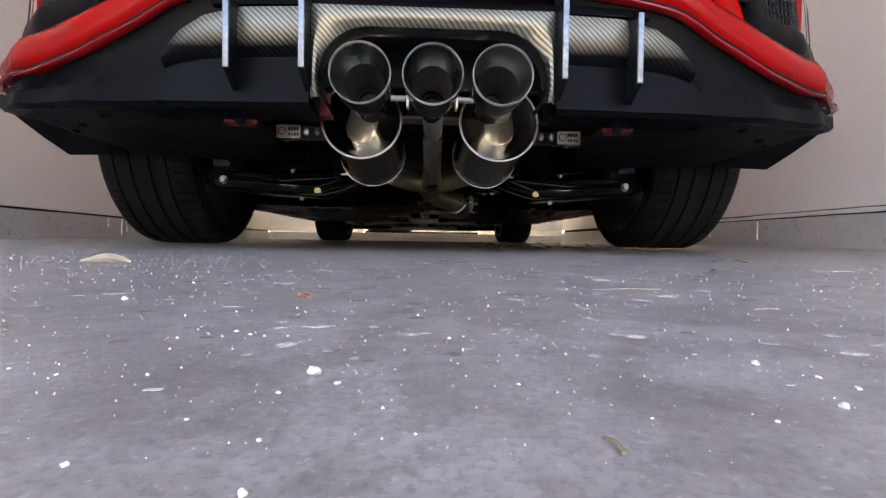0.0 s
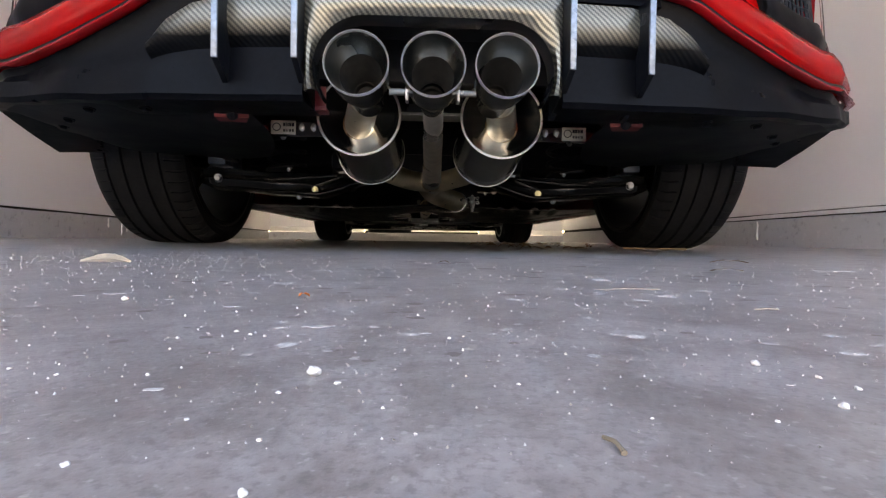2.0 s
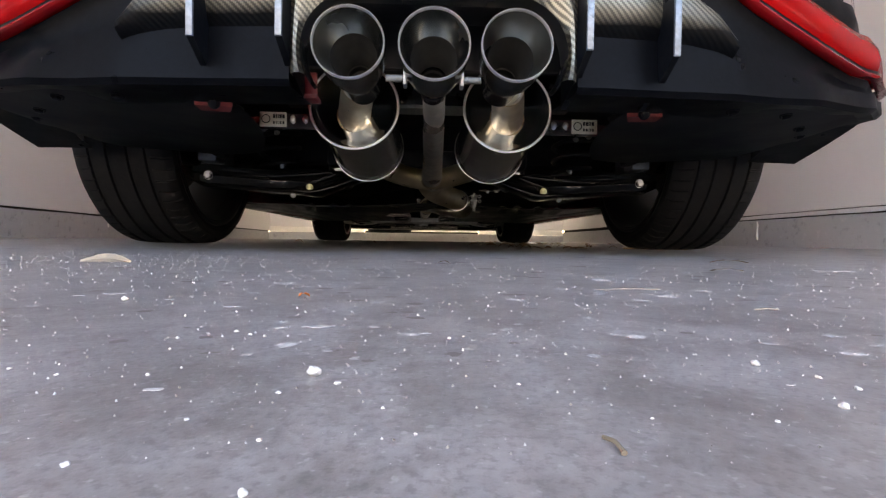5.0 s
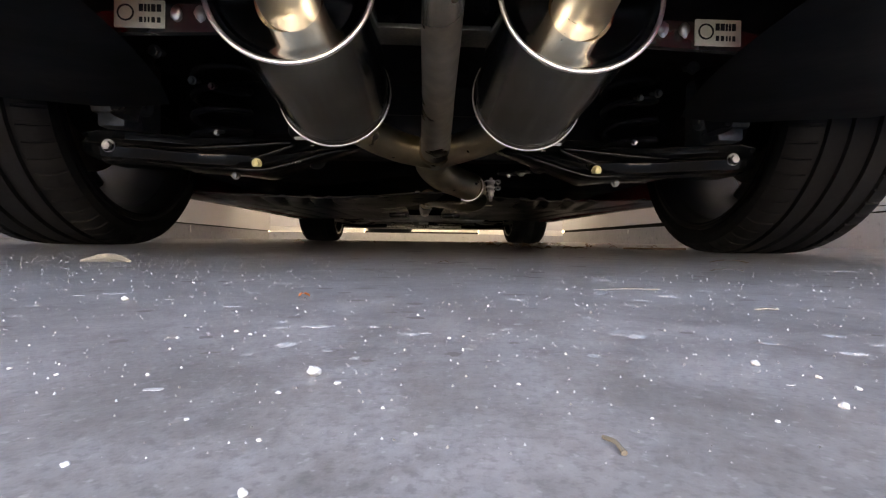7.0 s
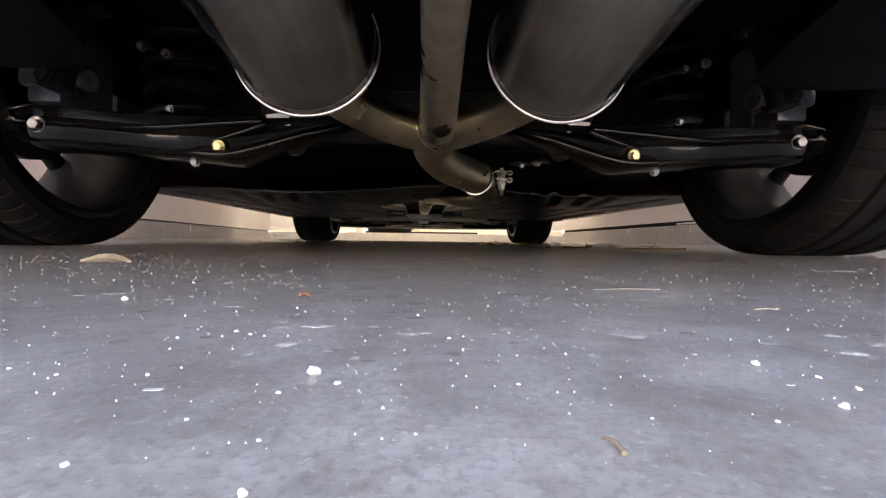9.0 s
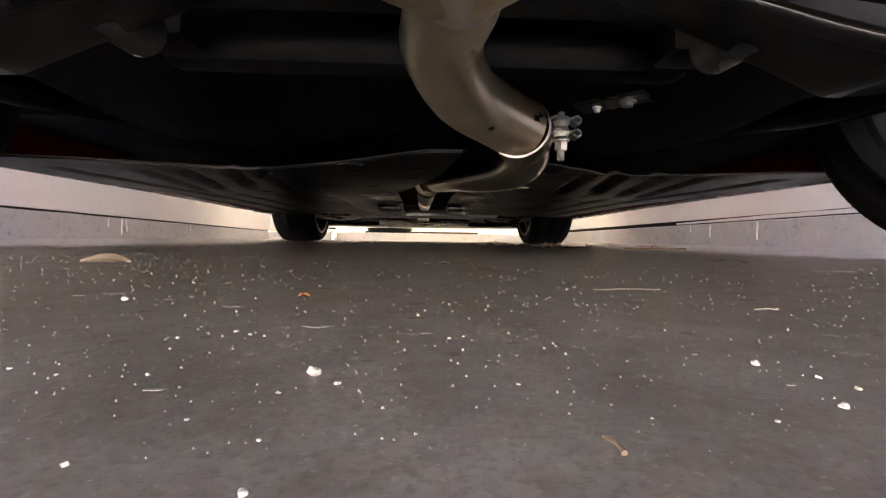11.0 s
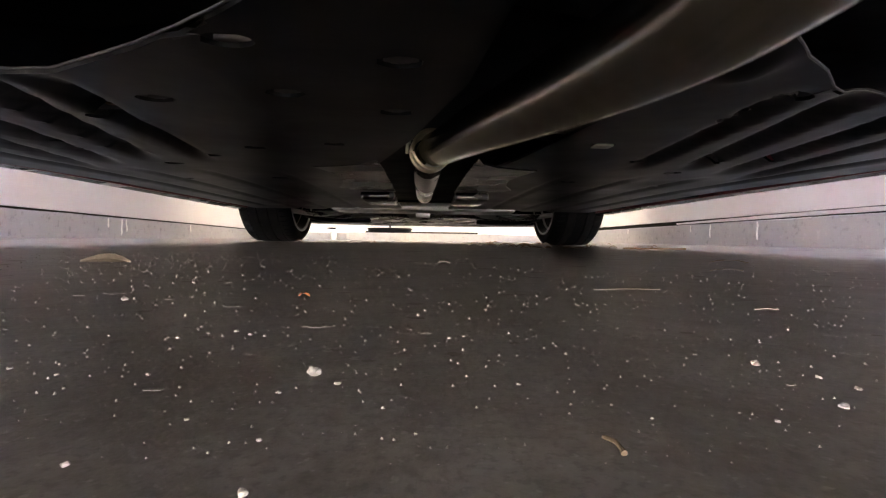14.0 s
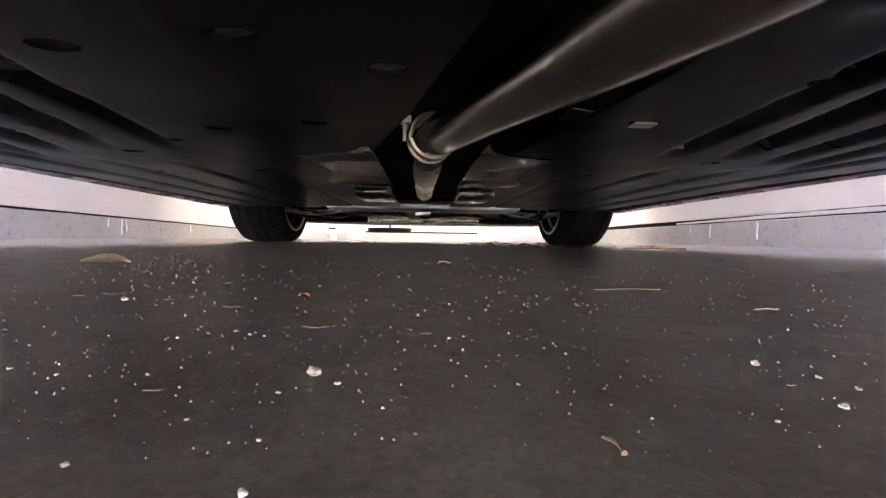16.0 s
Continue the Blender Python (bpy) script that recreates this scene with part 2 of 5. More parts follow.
def tube(bm, pts, r, n=24, caps=True, flat=1.0):
    """A pipe along pts; r is one radius or one a point."""
    rs = r if hasattr(r, "__len__") else [r] * len(pts)
    pts = [Vector(p) for p in pts]
    side, rings = None, []
    for i, p in enumerate(pts):
        d = (pts[min(i + 1, len(pts) - 1)] - pts[max(i - 1, 0)]).normalized()
        side = (side - d * side.dot(d)) if side else d.cross(Vector((0, 0, 1)) if abs(d.z) < 0.9 else Vector((1, 0, 0)))
        side.normalize()
        up = side.cross(d)
        rings.append([p + rs[i] * (math.cos(a) * side + flat * math.sin(a) * up) for a in (2 * math.pi * k / n for k in range(n))])
    cage(bm, rings, caps=caps)
    return bm


def lathe(bm, prof, m, n=48, closed=False):
    """Turns (radius, along) pairs about the z axis of m."""
    rings = [[m @ Vector((r * math.cos(a), r * math.sin(a), h)) for a in (2 * math.pi * k / n for k in range(n))] for r, h in prof]
    if closed:
        rings.append(rings[0])
        cage(bm, rings, caps=False)
        bmesh.ops.remove_doubles(bm, verts=bm.verts, dist=1e-6)
    else:
        cage(bm, rings, caps=False)
    return bm


def axis(p, q):
    """The pose at p whose z axis points to q."""
    return Matrix.Translation(p) @ (Vector(q) - Vector(p)).to_track_quat("Z", "Y").to_matrix().to_4x4()


def bolt(bm, p, q, r, h=0.008):
    m = axis(p, q)
    lathe(bm, [(0, 0), (r * 1.45, 0), (r * 1.45, h * 0.25), (r * 1.4, h * 0.3)], m, 20)
    rings = [[m @ Vector((rr * math.cos(a), rr * math.sin(a), z)) for a in (math.pi / 3 * k for k in range(6))]
             for rr, z in ((r, h * 0.28), (r, h * 0.9), (r * 0.86, h))]
    cage(bm, rings)
    return bm


def prism(bm, outline, z0, z1, m=None):
    """An outline in the xy plane of m, raised from z0 to z1."""
    m = m or Matrix()
    cage(bm, [[m @ Vector((x, y, z)) for x, y in outline] for z in (z0, z1)])
    return bm


def thing(name, label, category, group="", kind=""):
    return tagged(new(name), label, category, group, kind)


# ---- garage ----
MG = pose(0, 0, 0, 0, 0, 2.5)
GL, GR, GF, GB, CEIL = -1.91, 1.81, 6.2, -0.40, 2.5
APRON = -1.6


def g_box(bm, x0, x1, y0, y1, z0, z1, bevel=0.0):
    return box(bm, x0, x1, y0, y1, z0, z1, bevel, MG)


def floor_height(gx, gy):
    t = min(1, max(0, (gx - 1.15) / 0.6))
    return 0.010 * t * t * (3 - 2 * t)


def left_top(gy):
    return 0.168 - 0.0121 * gy


def right_top(gy):
    return 0.166 - 0.0056 * gy


def build_floor():
    bm = bmesh.new()
    xs = np.linspace(GL - 0.05, GR + 0.05, 60)
    ys = np.linspace(APRON, GF + 0.05, 100)
    rows = [[bm.verts.new(MG @ Vector((x, y, floor_height(x, y)))) for x in xs] for y in ys]
    for a, b in zip(rows, rows[1:]):
        for i in range(len(xs) - 1):
            bm.faces.new((a[i], a[i + 1], b[i + 1], b[i]))
    rim = bmesh.ops.extrude_face_region(bm, geom=bm.faces[:])
    bmesh.ops.translate(bm, vec=(0, 0, -0.12), verts=[v for v in rim["geom"] if isinstance(v, bmesh.types.BMVert)])
    tagged(part("floor", bm, M_FLOOR), "grey painted concrete garage floor, scuffed and dusty", "floor", kind="structure")
    bm = bmesh.new()
    box(bm, -2500, 2500, -2500, 2500, -0.5, -0.05)
    tagged(part("ground", bm, M_DRIVE), "pale concrete ground outside the garage", "ground", kind="structure")
    bm = bmesh.new()
    g_box(bm, -3.2, 3.2, -12.0, APRON - 0.004, -0.049, -0.004, 0.003)
    tagged(part("pavement", bm, M_DRIVE), "pale concrete driveway before the garage door", "driveway", kind="structure")
    # added plain walls, out of view, that block low sky light from behind
    for name, x0, x1, y0, y1 in (("wall_blocker_south", -7.0, 7.0, -9.0, -8.8), ("wall_blocker_west", -7.2, -7.004, -9.0, -0.4), ("wall_blocker_east", 7.004, 7.2, -9.0, -0.4)):
        bm = bmesh.new()
        g_box(bm, x0, x1, y0, y1, -0.05, 3.2, 0.01)
        tagged(part(name, bm, M_BLOCKER), "added plain rendered wall, out of view, that blocks low sky", "wall", kind="structure")


def stem(name, side, top, label):
    """A low concrete footing along one side wall, with an uneven top."""
    bm = bmesh.new()
    x0, x1 = (GL - 0.16, GL) if side < 0 else (GR, GR + 0.16)
    rings = []
    for y in np.linspace(GB, GF + 0.1, 90):
        z = top(y) + 0.0035 * noise.noise((y * 3.1, side, 0)) + 0.002 * noise.noise((y * 17.0, side, 5))
        w = 0.004 * noise.noise((y * 2.0, side, 9))
        inner = (x1 + w) if side < 0 else (x0 + w)
        outer = x0 if side < 0 else x1
        rings.append([MG @ Vector(p) for p in ((inner, y, -0.02), (inner, y, z - 0.005), (inner + 0.005 * side, y, z), (outer, y, z), (outer, y, -0.02))])
    cage(bm, rings)
    return tagged(part(name, bm, M_STEM), label, "footing", kind="structure")


def wall_above(name, side, top, gap, label):
    bm = bmesh.new()
    x0, x1 = (GL - 0.15, GL - 0.003) if side < 0 else (GR + 0.003, GR + 0.15)
    rings = []
    for y in np.linspace(GB, GF + 0.1, 60):
        z = top(y) + gap + 0.002 * noise.noise((y * 9.0, side, 3))
        rings.append([MG @ Vector(p) for p in ((x0, y, z), (x1, y, z), (x1, y, CEIL), (x0, y, CEIL))])
    cage(bm, rings)
    return tagged(part(name, bm, M_WALL), label, "wall", kind="structure")


def build_walls():
    a = stem("footing_west", -1, left_top, "bare grey concrete footing under the painted wall")
    b = stem("footing_east", 1, right_top, "bare grey concrete footing with white paint drips")
    wall_above("wall_west", -1, left_top, 0.011, "pale lilac-grey painted garage wall above a footing")
    wall_above("wall_east", 1, right_top, 0.030, "pale lilac-grey painted garage wall above a footing")
    # near-black boxes set back in both joints put the gap's shade into colour
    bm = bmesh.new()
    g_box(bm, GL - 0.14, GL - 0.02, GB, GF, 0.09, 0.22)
    tagged(part("joint_fill_west", bm, M_GAP), "near-black box in the open joint that stands for its shade", "joint", kind="structure")
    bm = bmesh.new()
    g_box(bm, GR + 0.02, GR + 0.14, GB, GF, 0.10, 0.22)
    tagged(part("joint_fill_east", bm, M_GAP), "near-black box in the open joint that stands for its shade", "joint", kind="structure")
    # painted sill plate in the east joint
    bm = bmesh.new()
    rings = []
    for y in np.linspace(GB, 3.4, 50):
        z0 = right_top(y) + 0.007 + 0.0025 * noise.noise((y * 6, 1, 1))
        z1 = right_top(y) + 0.026 + 0.0025 * noise.noise((y * 8, 2, 1)) - 0.01 * max(0, (y - 2.4))
        x = GR + 0.006 + 0.003 * noise.noise((y * 5, 3, 3))
        rings.append([MG @ Vector(p) for p in ((x, y, z0), (x, y, z1), (GR + 0.05, y, z1), (GR + 0.05, y, z0))])
    cage(bm, rings)
    tagged(part("trim", bm, M_WALL), "worn painted sill plate over the footing", "trim", kind="structure")
    rng = random.Random(4)
    for foot, x, side in ((a, GL, 1), (b, GR, -1)):
        spots = ((3.05, 0.5), (3.18, 0.9), (3.23, 0.7), (4.1, 0.5)) if side > 0 else ((2.55, 0.9), (2.98, 0.75), (3.2, 0.4), (4.2, 0.3))
        for y, frac in spots:
            bm = bmesh.new()
            top = (left_top if side > 0 else right_top)(y) - 0.008
            tube(bm, [MG @ Vector((x + side * 0.001, y + rng.uniform(-.004, .004), z)) for z in np.linspace(top, top - frac * 0.11, 6)],
                 [0.003, 0.005, 0.004, 0.0045, 0.006, 0.003], 8)
            part("paint_drip", bm, M_WHITE, foot, "white dried paint drip")

    bm = bmesh.new()
    g_box(bm, GL - 0.16, GR + 0.16, GB, GF + 0.16, CEIL, CEIL + 0.12)
    tagged(part("ceiling", bm, M_CEIL), "plain painted garage ceiling", "ceiling", kind="structure")
    # header and jambs of the open garage door
    bm = bmesh.new()
    g_box(bm, GL - 0.16, GR + 0.16, GB - 0.12, GB - 0.002, 2.15, CEIL + 0.12)
    tagged(part("wall_south", bm, M_WALL), "painted header over the open garage door", "wall", kind="structure")
    bm = bmesh.new()
    g_box(bm, GL - 0.6, GR + 0.6, GB - 0.35, GF + 0.5, CEIL + 0.125, CEIL + 0.24, 0.01)
    tagged(part("roof", bm, M_DRIVE), "flat roof over the garage", "roof", kind="structure")
    # far wall
    bm = bmesh.new()
    g_box(bm, GL, GR, GF, GF + 0.15, 0.16, CEIL)
    north = tagged(part("wall_north", bm, M_WALL), "pale painted end wall lit by headlamps", "wall", kind="structure")
    bm = bmesh.new()
    g_box(bm, GL, GR, GF - 0.05, GF + 0.15, -0.02, 0.092, 0.006)
    tagged(part("footing_north", bm, M_STEM), "bare concrete footing along the end wall", "footing", kind="structure")
    for x0, x1 in ((GL, -0.835), (0.855, GR)):
        bm = bmesh.new()
        g_box(bm, x0, x1, GF - 0.012, GF + 0.1, 0.094, 0.158, 0.003)
        tagged(part("baseboard", bm, M_WHITE), "white painted board on the footing", "baseboard", kind="structure")
    bm = bmesh.new()
    g_box(bm, -0.86, 0.88, 5.58, GF - 0.052, -0.01, 0.090, 0.006)
    tagged(part("step", bm, M_STEM), "low bare concrete step before the door", "step", kind="structure")
    # double door with casing
    bm = bmesh.new()
    g_box(bm, -0.72, 0.0, GF - 0.02, GF - 0.002, 0.118, 2.10, 0.004)
    door = tagged(part("door_1", bm, M_WHITE), "closed white double door above the footing", "door", kind="structure")
    bm = bmesh.new()
    g_box(bm, 0.004, 0.72, GF - 0.02, GF - 0.002, 0.118, 2.10, 0.004)
    part("door_leaf", bm, M_WHITE, door)
    for x0, x1, z0, z1 in ((-0.83, -0.725, 0.094, 2.2), (0.725, 0.85, 0.094, 2.2), (-0.724, 0.724, 2.104, 2.2)):
        bm = bmesh.new()
        g_box(bm, x0, x1, GF - 0.035, GF - 0.001, z0, z1, 0.004)
        part("casing", bm, M_WHITE, door)
    # the gap under the door: its shade is a near-black strip
    bm = bmesh.new()
    g_box(bm, -0.72, 0.72, GF - 0.018, GF - 0.004, 0.095, 0.1175)
    part("door_gap_strip", bm, M_GAP, door, "near-black strip that stands for the shade under the door")


build_floor()
build_walls()


# ---- car ----
PSI = 2.42
TRAVEL = ((0.0, 1.6968), (0.5, 1.6968), (1.0, 1.6905), (1.5, 1.6784), (2.0, 1.6618), (2.5, 1.6560), (3.0, 1.6558), (3.5, 1.6552),
          (4.0, 1.6371), (4.2, 1.6270), (6.3, 1.4094), (6.5, 1.3458), (7.0, 1.1787), (7.2, 1.1240), (7.5, 1.0592), (8.0, 1.0406),
          (8.5, 1.0344), (9.0, 1.0104), (9.2, 0.9887), (11.3, 0.4713), (11.5, 0.4279), (12.0, 0.3359), (12.5, 0.2579), (13.0, 0.1665),
          (13.5, 0.0726), (14.0, 0.0186), (14.5, -0.0003), (15.0, -0.0183), (15.5, -0.0513), (16.0, -0.1036))
AXLES, TRACK, TYRE_R, TYRE_W = (0.0, 2.70), 0.797, 0.3275, 0.245

car = thing("car", "red hatchback with triple tailpipes and black lower trim, reversing", "car")


def mirror(f):
    for s in (-1, 1):
        f(s)


def arch(y, r=0.365):
    """Height of the wheel arch's edge at y, or 0 between the arches."""
    for a in AXLES:
        if abs(y - a) < r:
            return TYRE_R + math.sqrt(r * r - (y - a) ** 2)
    return 0.0


STATIONS = ((3.60, 0.50, 0.20, 0.56, 0.60, 0.40), (3.52, 0.70, 0.17, 0.60, 0.66, 0.55), (3.35, 0.85, 0.16, 0.64, 0.72, 0.66), (3.0, 0.925, 0.17, 0.70, 0.80, 0.70),
            (2.5, 0.935, 0.17, 0.76, 0.87, 0.71), (2.0, 0.925, 0.19, 0.82, 0.93, 0.71), (1.8, 0.92, 0.19, 0.86, 1.02, 0.70), (1.2, 0.915, 0.19, 0.90, 1.36, 0.60),
            (0.6, 0.915, 0.19, 0.92, 1.43, 0.58), (0.0, 0.935, 0.19, 0.94, 1.42, 0.57), (-0.45, 0.915, 0.30, 0.96, 1.34, 0.55), (-0.60, 0.855, 0.42, 0.97, 1.25, 0.53), (-0.75, 0.735, 0.50, 0.98, 1.16, 0.50),
            (-0.88, 0.63, 0.56, 0.92, 1.00, 0.46), (-0.93, 0.55, 0.58, 0.85, 0.92, 0.42))


def station(y):
    ss = STATIONS[::-1]
    ys = [s[0] for s in ss]
    return [float(np.interp(y, ys, [s[k] for s in ss])) for k in range(1, 6)]


def build_shell():
    bm, glass = bmesh.new(), bmesh.new()
    rings, green = [], []
    ys = sorted(set([round(v, 3) for v in np.arange(-0.93, 3.601, 0.06)] + [-0.365, 0.365, 2.335, 3.065]))
    for y in ys:
        w, zb, belt, top, wt = station(y)
        zb = max(zb, arch(y))
        half = [(w - 0.02, zb), (w, zb + 0.02), (w, zb + (belt - zb) * 0.4), (w - 0.02, zb + (belt - zb) * 0.8), (w - 0.06, belt),
                (wt + (w - 0.06 - wt) * 0.12, belt + (top - belt) * 0.85), (wt * 0.85, top - 0.01), (wt * 0.45, top + 0.005), (0, top + 0.01)]
        rings.append([(x, y, z) for x, z in half] + [(-x, y, z) for x, z in half[-2::-1]])
    cage(bm, rings, closed=False, caps=False)
    bmesh.ops.solidify(bm, geom=bm.faces[:], thickness=0.012)
    part("body", bm, M_RED, car, "glossy red painted body shell")
    # side glass, windscreen, rear glass
    for s in (-1, 1):
        bm = bmesh.new()
        rows = []
        for y in np.linspace(-0.45, 1.62, 24):
            w, zb, belt, top, wt = station(y)
            xs = ((w - 0.06, belt), (wt + (w - 0.06 - wt) * 0.12, belt + (top - belt) * 0.85))
            rows.append([(s * (xs[0][0] + (xs[1][0] - xs[0][0]) * k + 0.004), y, xs[0][1] + (xs[1][1] - xs[0][1]) * k) for k in (0.08, 0.5, 0.95)])
        cage(bm, rows, closed=False, caps=False)
        bmesh.ops.solidify(bm, geom=bm.faces[:], thickness=0.003)
        part("side_window", bm, M_GLASS, car, "dark side glass")
    for name, y0, y1 in (("windscreen", 1.28, 1.93), ("rear_window", -0.84, -0.50)):
        bm = bmesh.new()
        rows = []
        for y in np.linspace(y0, y1, 9):
            w, zb, belt, top, wt = station(y)
            rows.append([(x * wt * 0.84, y, top + 0.016 - 0.012 * x * x) for x in np.linspace(-1, 1, 9)])
        cage(bm, rows, closed=False, caps=False)
        bmesh.ops.solidify(bm, geom=bm.faces[:], thickness=0.004)
        part(name, bm, M_GLASS, car, "dark glass")
    # rear wing on two uprights
    bm = bmesh.new()
    prof = ((-0.95, 1.20), (-0.90, 1.225), (-0.80, 1.235), (-0.72, 1.222), (-0.80, 1.218), (-0.90, 1.208))
    cage(bm, [[(x, y, z + 0.02 * (1 - (x / 0.75) ** 2)) for y, z in prof] for x in np.linspace(-0.72, 0.72, 13)])
    mirror(lambda s: box(bm, s * 0.70, s * 0.72, -0.93, -0.74, 1.02, 1.23, 0.004))
    part("rear_wing", bm, M_GLOSS, car, "black rear wing")
    for s in (-1, 1):
        bm = bmesh.new()
        box(bm, s * 0.42, s * 0.80, 3.43, 3.50, 0.585, 0.665, 0.02, pose(0, 0, 0))
        bmesh.ops.transform(bm, matrix=Matrix.Translation((s * 0.62, 3.44, 0.62)) @ Matrix.Rotation(radians(-s * 24), 4, "Z") @ Matrix.Translation((-s * 0.62, -3.44, -0.62)), verts=bm.verts)
        bmesh.ops.translate(bm, vec=(0, 0.105, 0), verts=bm.verts)
        part("headlight", bm, M_LAMP, car, "lit warm white headlamp")
        bm = bmesh.new()
        box(bm, s * 0.42, s * 0.78, -0.945, -0.80, 0.74, 0.83, 0.02)
        part("tail_light", bm, M_TAIL, car, "red tail lamp")
    for s in (-1, 1):
        bm = bmesh.new()
        box(bm, s * 0.90, s * 1.08, 1.46, 1.56, 0.93, 1.05, 0.03)
        box(bm, s * 0.84, s * 0.92, 1.48, 1.53, 0.93, 0.96, 0.008)
        part("wing_mirror", bm, M_RED, car, "red wing mirror")
        for y in (0.95, 0.02):
            bm = bmesh.new()
            box(bm, s * 0.905, s * 0.935, y, y + 0.16, 0.80, 0.825, 0.008)
            part("door_handle", bm, M_RED, car, "red door handle")
    bm = bmesh.new()
    rows = []
    for x in np.linspace(-0.86, 0.86, 25):
        yo = 3.66 - 0.42 * (abs(x) / 0.86) ** 3
        rows.append([(x, yo - 0.05, 0.50), (x, yo + 0.0, 0.44), (x, yo - 0.01, 0.22), (x, yo + 0.03, 0.145), (x, yo - 0.02, 0.12), (x, yo - 0.12, 0.13), (x, yo - 0.14, 0.50)])
    cage(bm, rows)
    part("front_bumper", bm, M_BLACK, car, "black front bumper and splitter")


def plan(u):
    """Rear bumper's outer line, u from -1 to 1 across the car: x, y and the outward normal."""
    pts = ((0, -1.0), (0.2, -0.998), (0.38, -0.985), (0.52, -0.955), (0.66, -0.885), (0.77, -0.775), (0.835, -0.66), (0.875, -0.54), (0.90, -0.42))
    s = 1 if u >= 0 else -1
    a = abs(u) * (len(pts) - 1)

    def at(v):
        v = min(max(v, 0), len(pts) - 1)
        i = min(int(v), len(pts) - 2)
        k = v - i
        return pts[i][0] + (pts[i + 1][0] - pts[i][0]) * k, pts[i][1] + (pts[i + 1][1] - pts[i][1]) * k

    x, y = at(a)
    x0, y0 = at(a - 0.6)
    x1, y1 = at(a + 0.6)
    n = Vector((y0 - y1, x1 - x0, 0)).normalized() * -1
    if n.y > 0 and abs(u) < 0.5:
        n = -n
    if n.x < 0:
        n = -n if abs(u) >= 0.5 else n
    return s * x, y, Vector((s * n.x, n.y, 0))


def red_line(x):
    """Height of the lower edge of the red bumper skin at x."""
    return float(np.interp(abs(x), (0, 0.20, 0.30, 0.36, 0.42, 0.52, 0.62, 0.72, 0.80, 0.84, 0.9), (0.384, 0.378, 0.370, 0.358, 0.327, 0.286, 0.274, 0.279, 0.290, 0.297, 0.295)))


def flare(x):
    """How far the black valance stands out past the red skin at the corners."""
    return float(np.interp(abs(x), (0.60, 0.74, 0.82, 0.90), (0.0, 0.006, 0.015, 0.016)))


def low_line(x):
    return float(np.interp(abs(x), (0, 0.3, 0.45, 0.62, 0.73, 0.79, 0.83, 0.875, 0.90), (0.205, 0.206, 0.208, 0.218, 0.232, 0.250, 0.262, 0.245, 0.224)))


def sweep(name, us, profile, mat, label, thickness=0.004):
    bm = bmesh.new()
    rings = []
    for u in us:
        x, y, n = plan(u)
        rings.append([Vector((x, y, 0)) + n * o + Vector((0, 0, z)) for o, z in profile(x, u)])
    cage(bm, rings, closed=False, caps=False)
    bmesh.ops.solidify(bm, geom=bm.faces[:], thickness=thickness)
    return part(name, bm, mat, car, label)


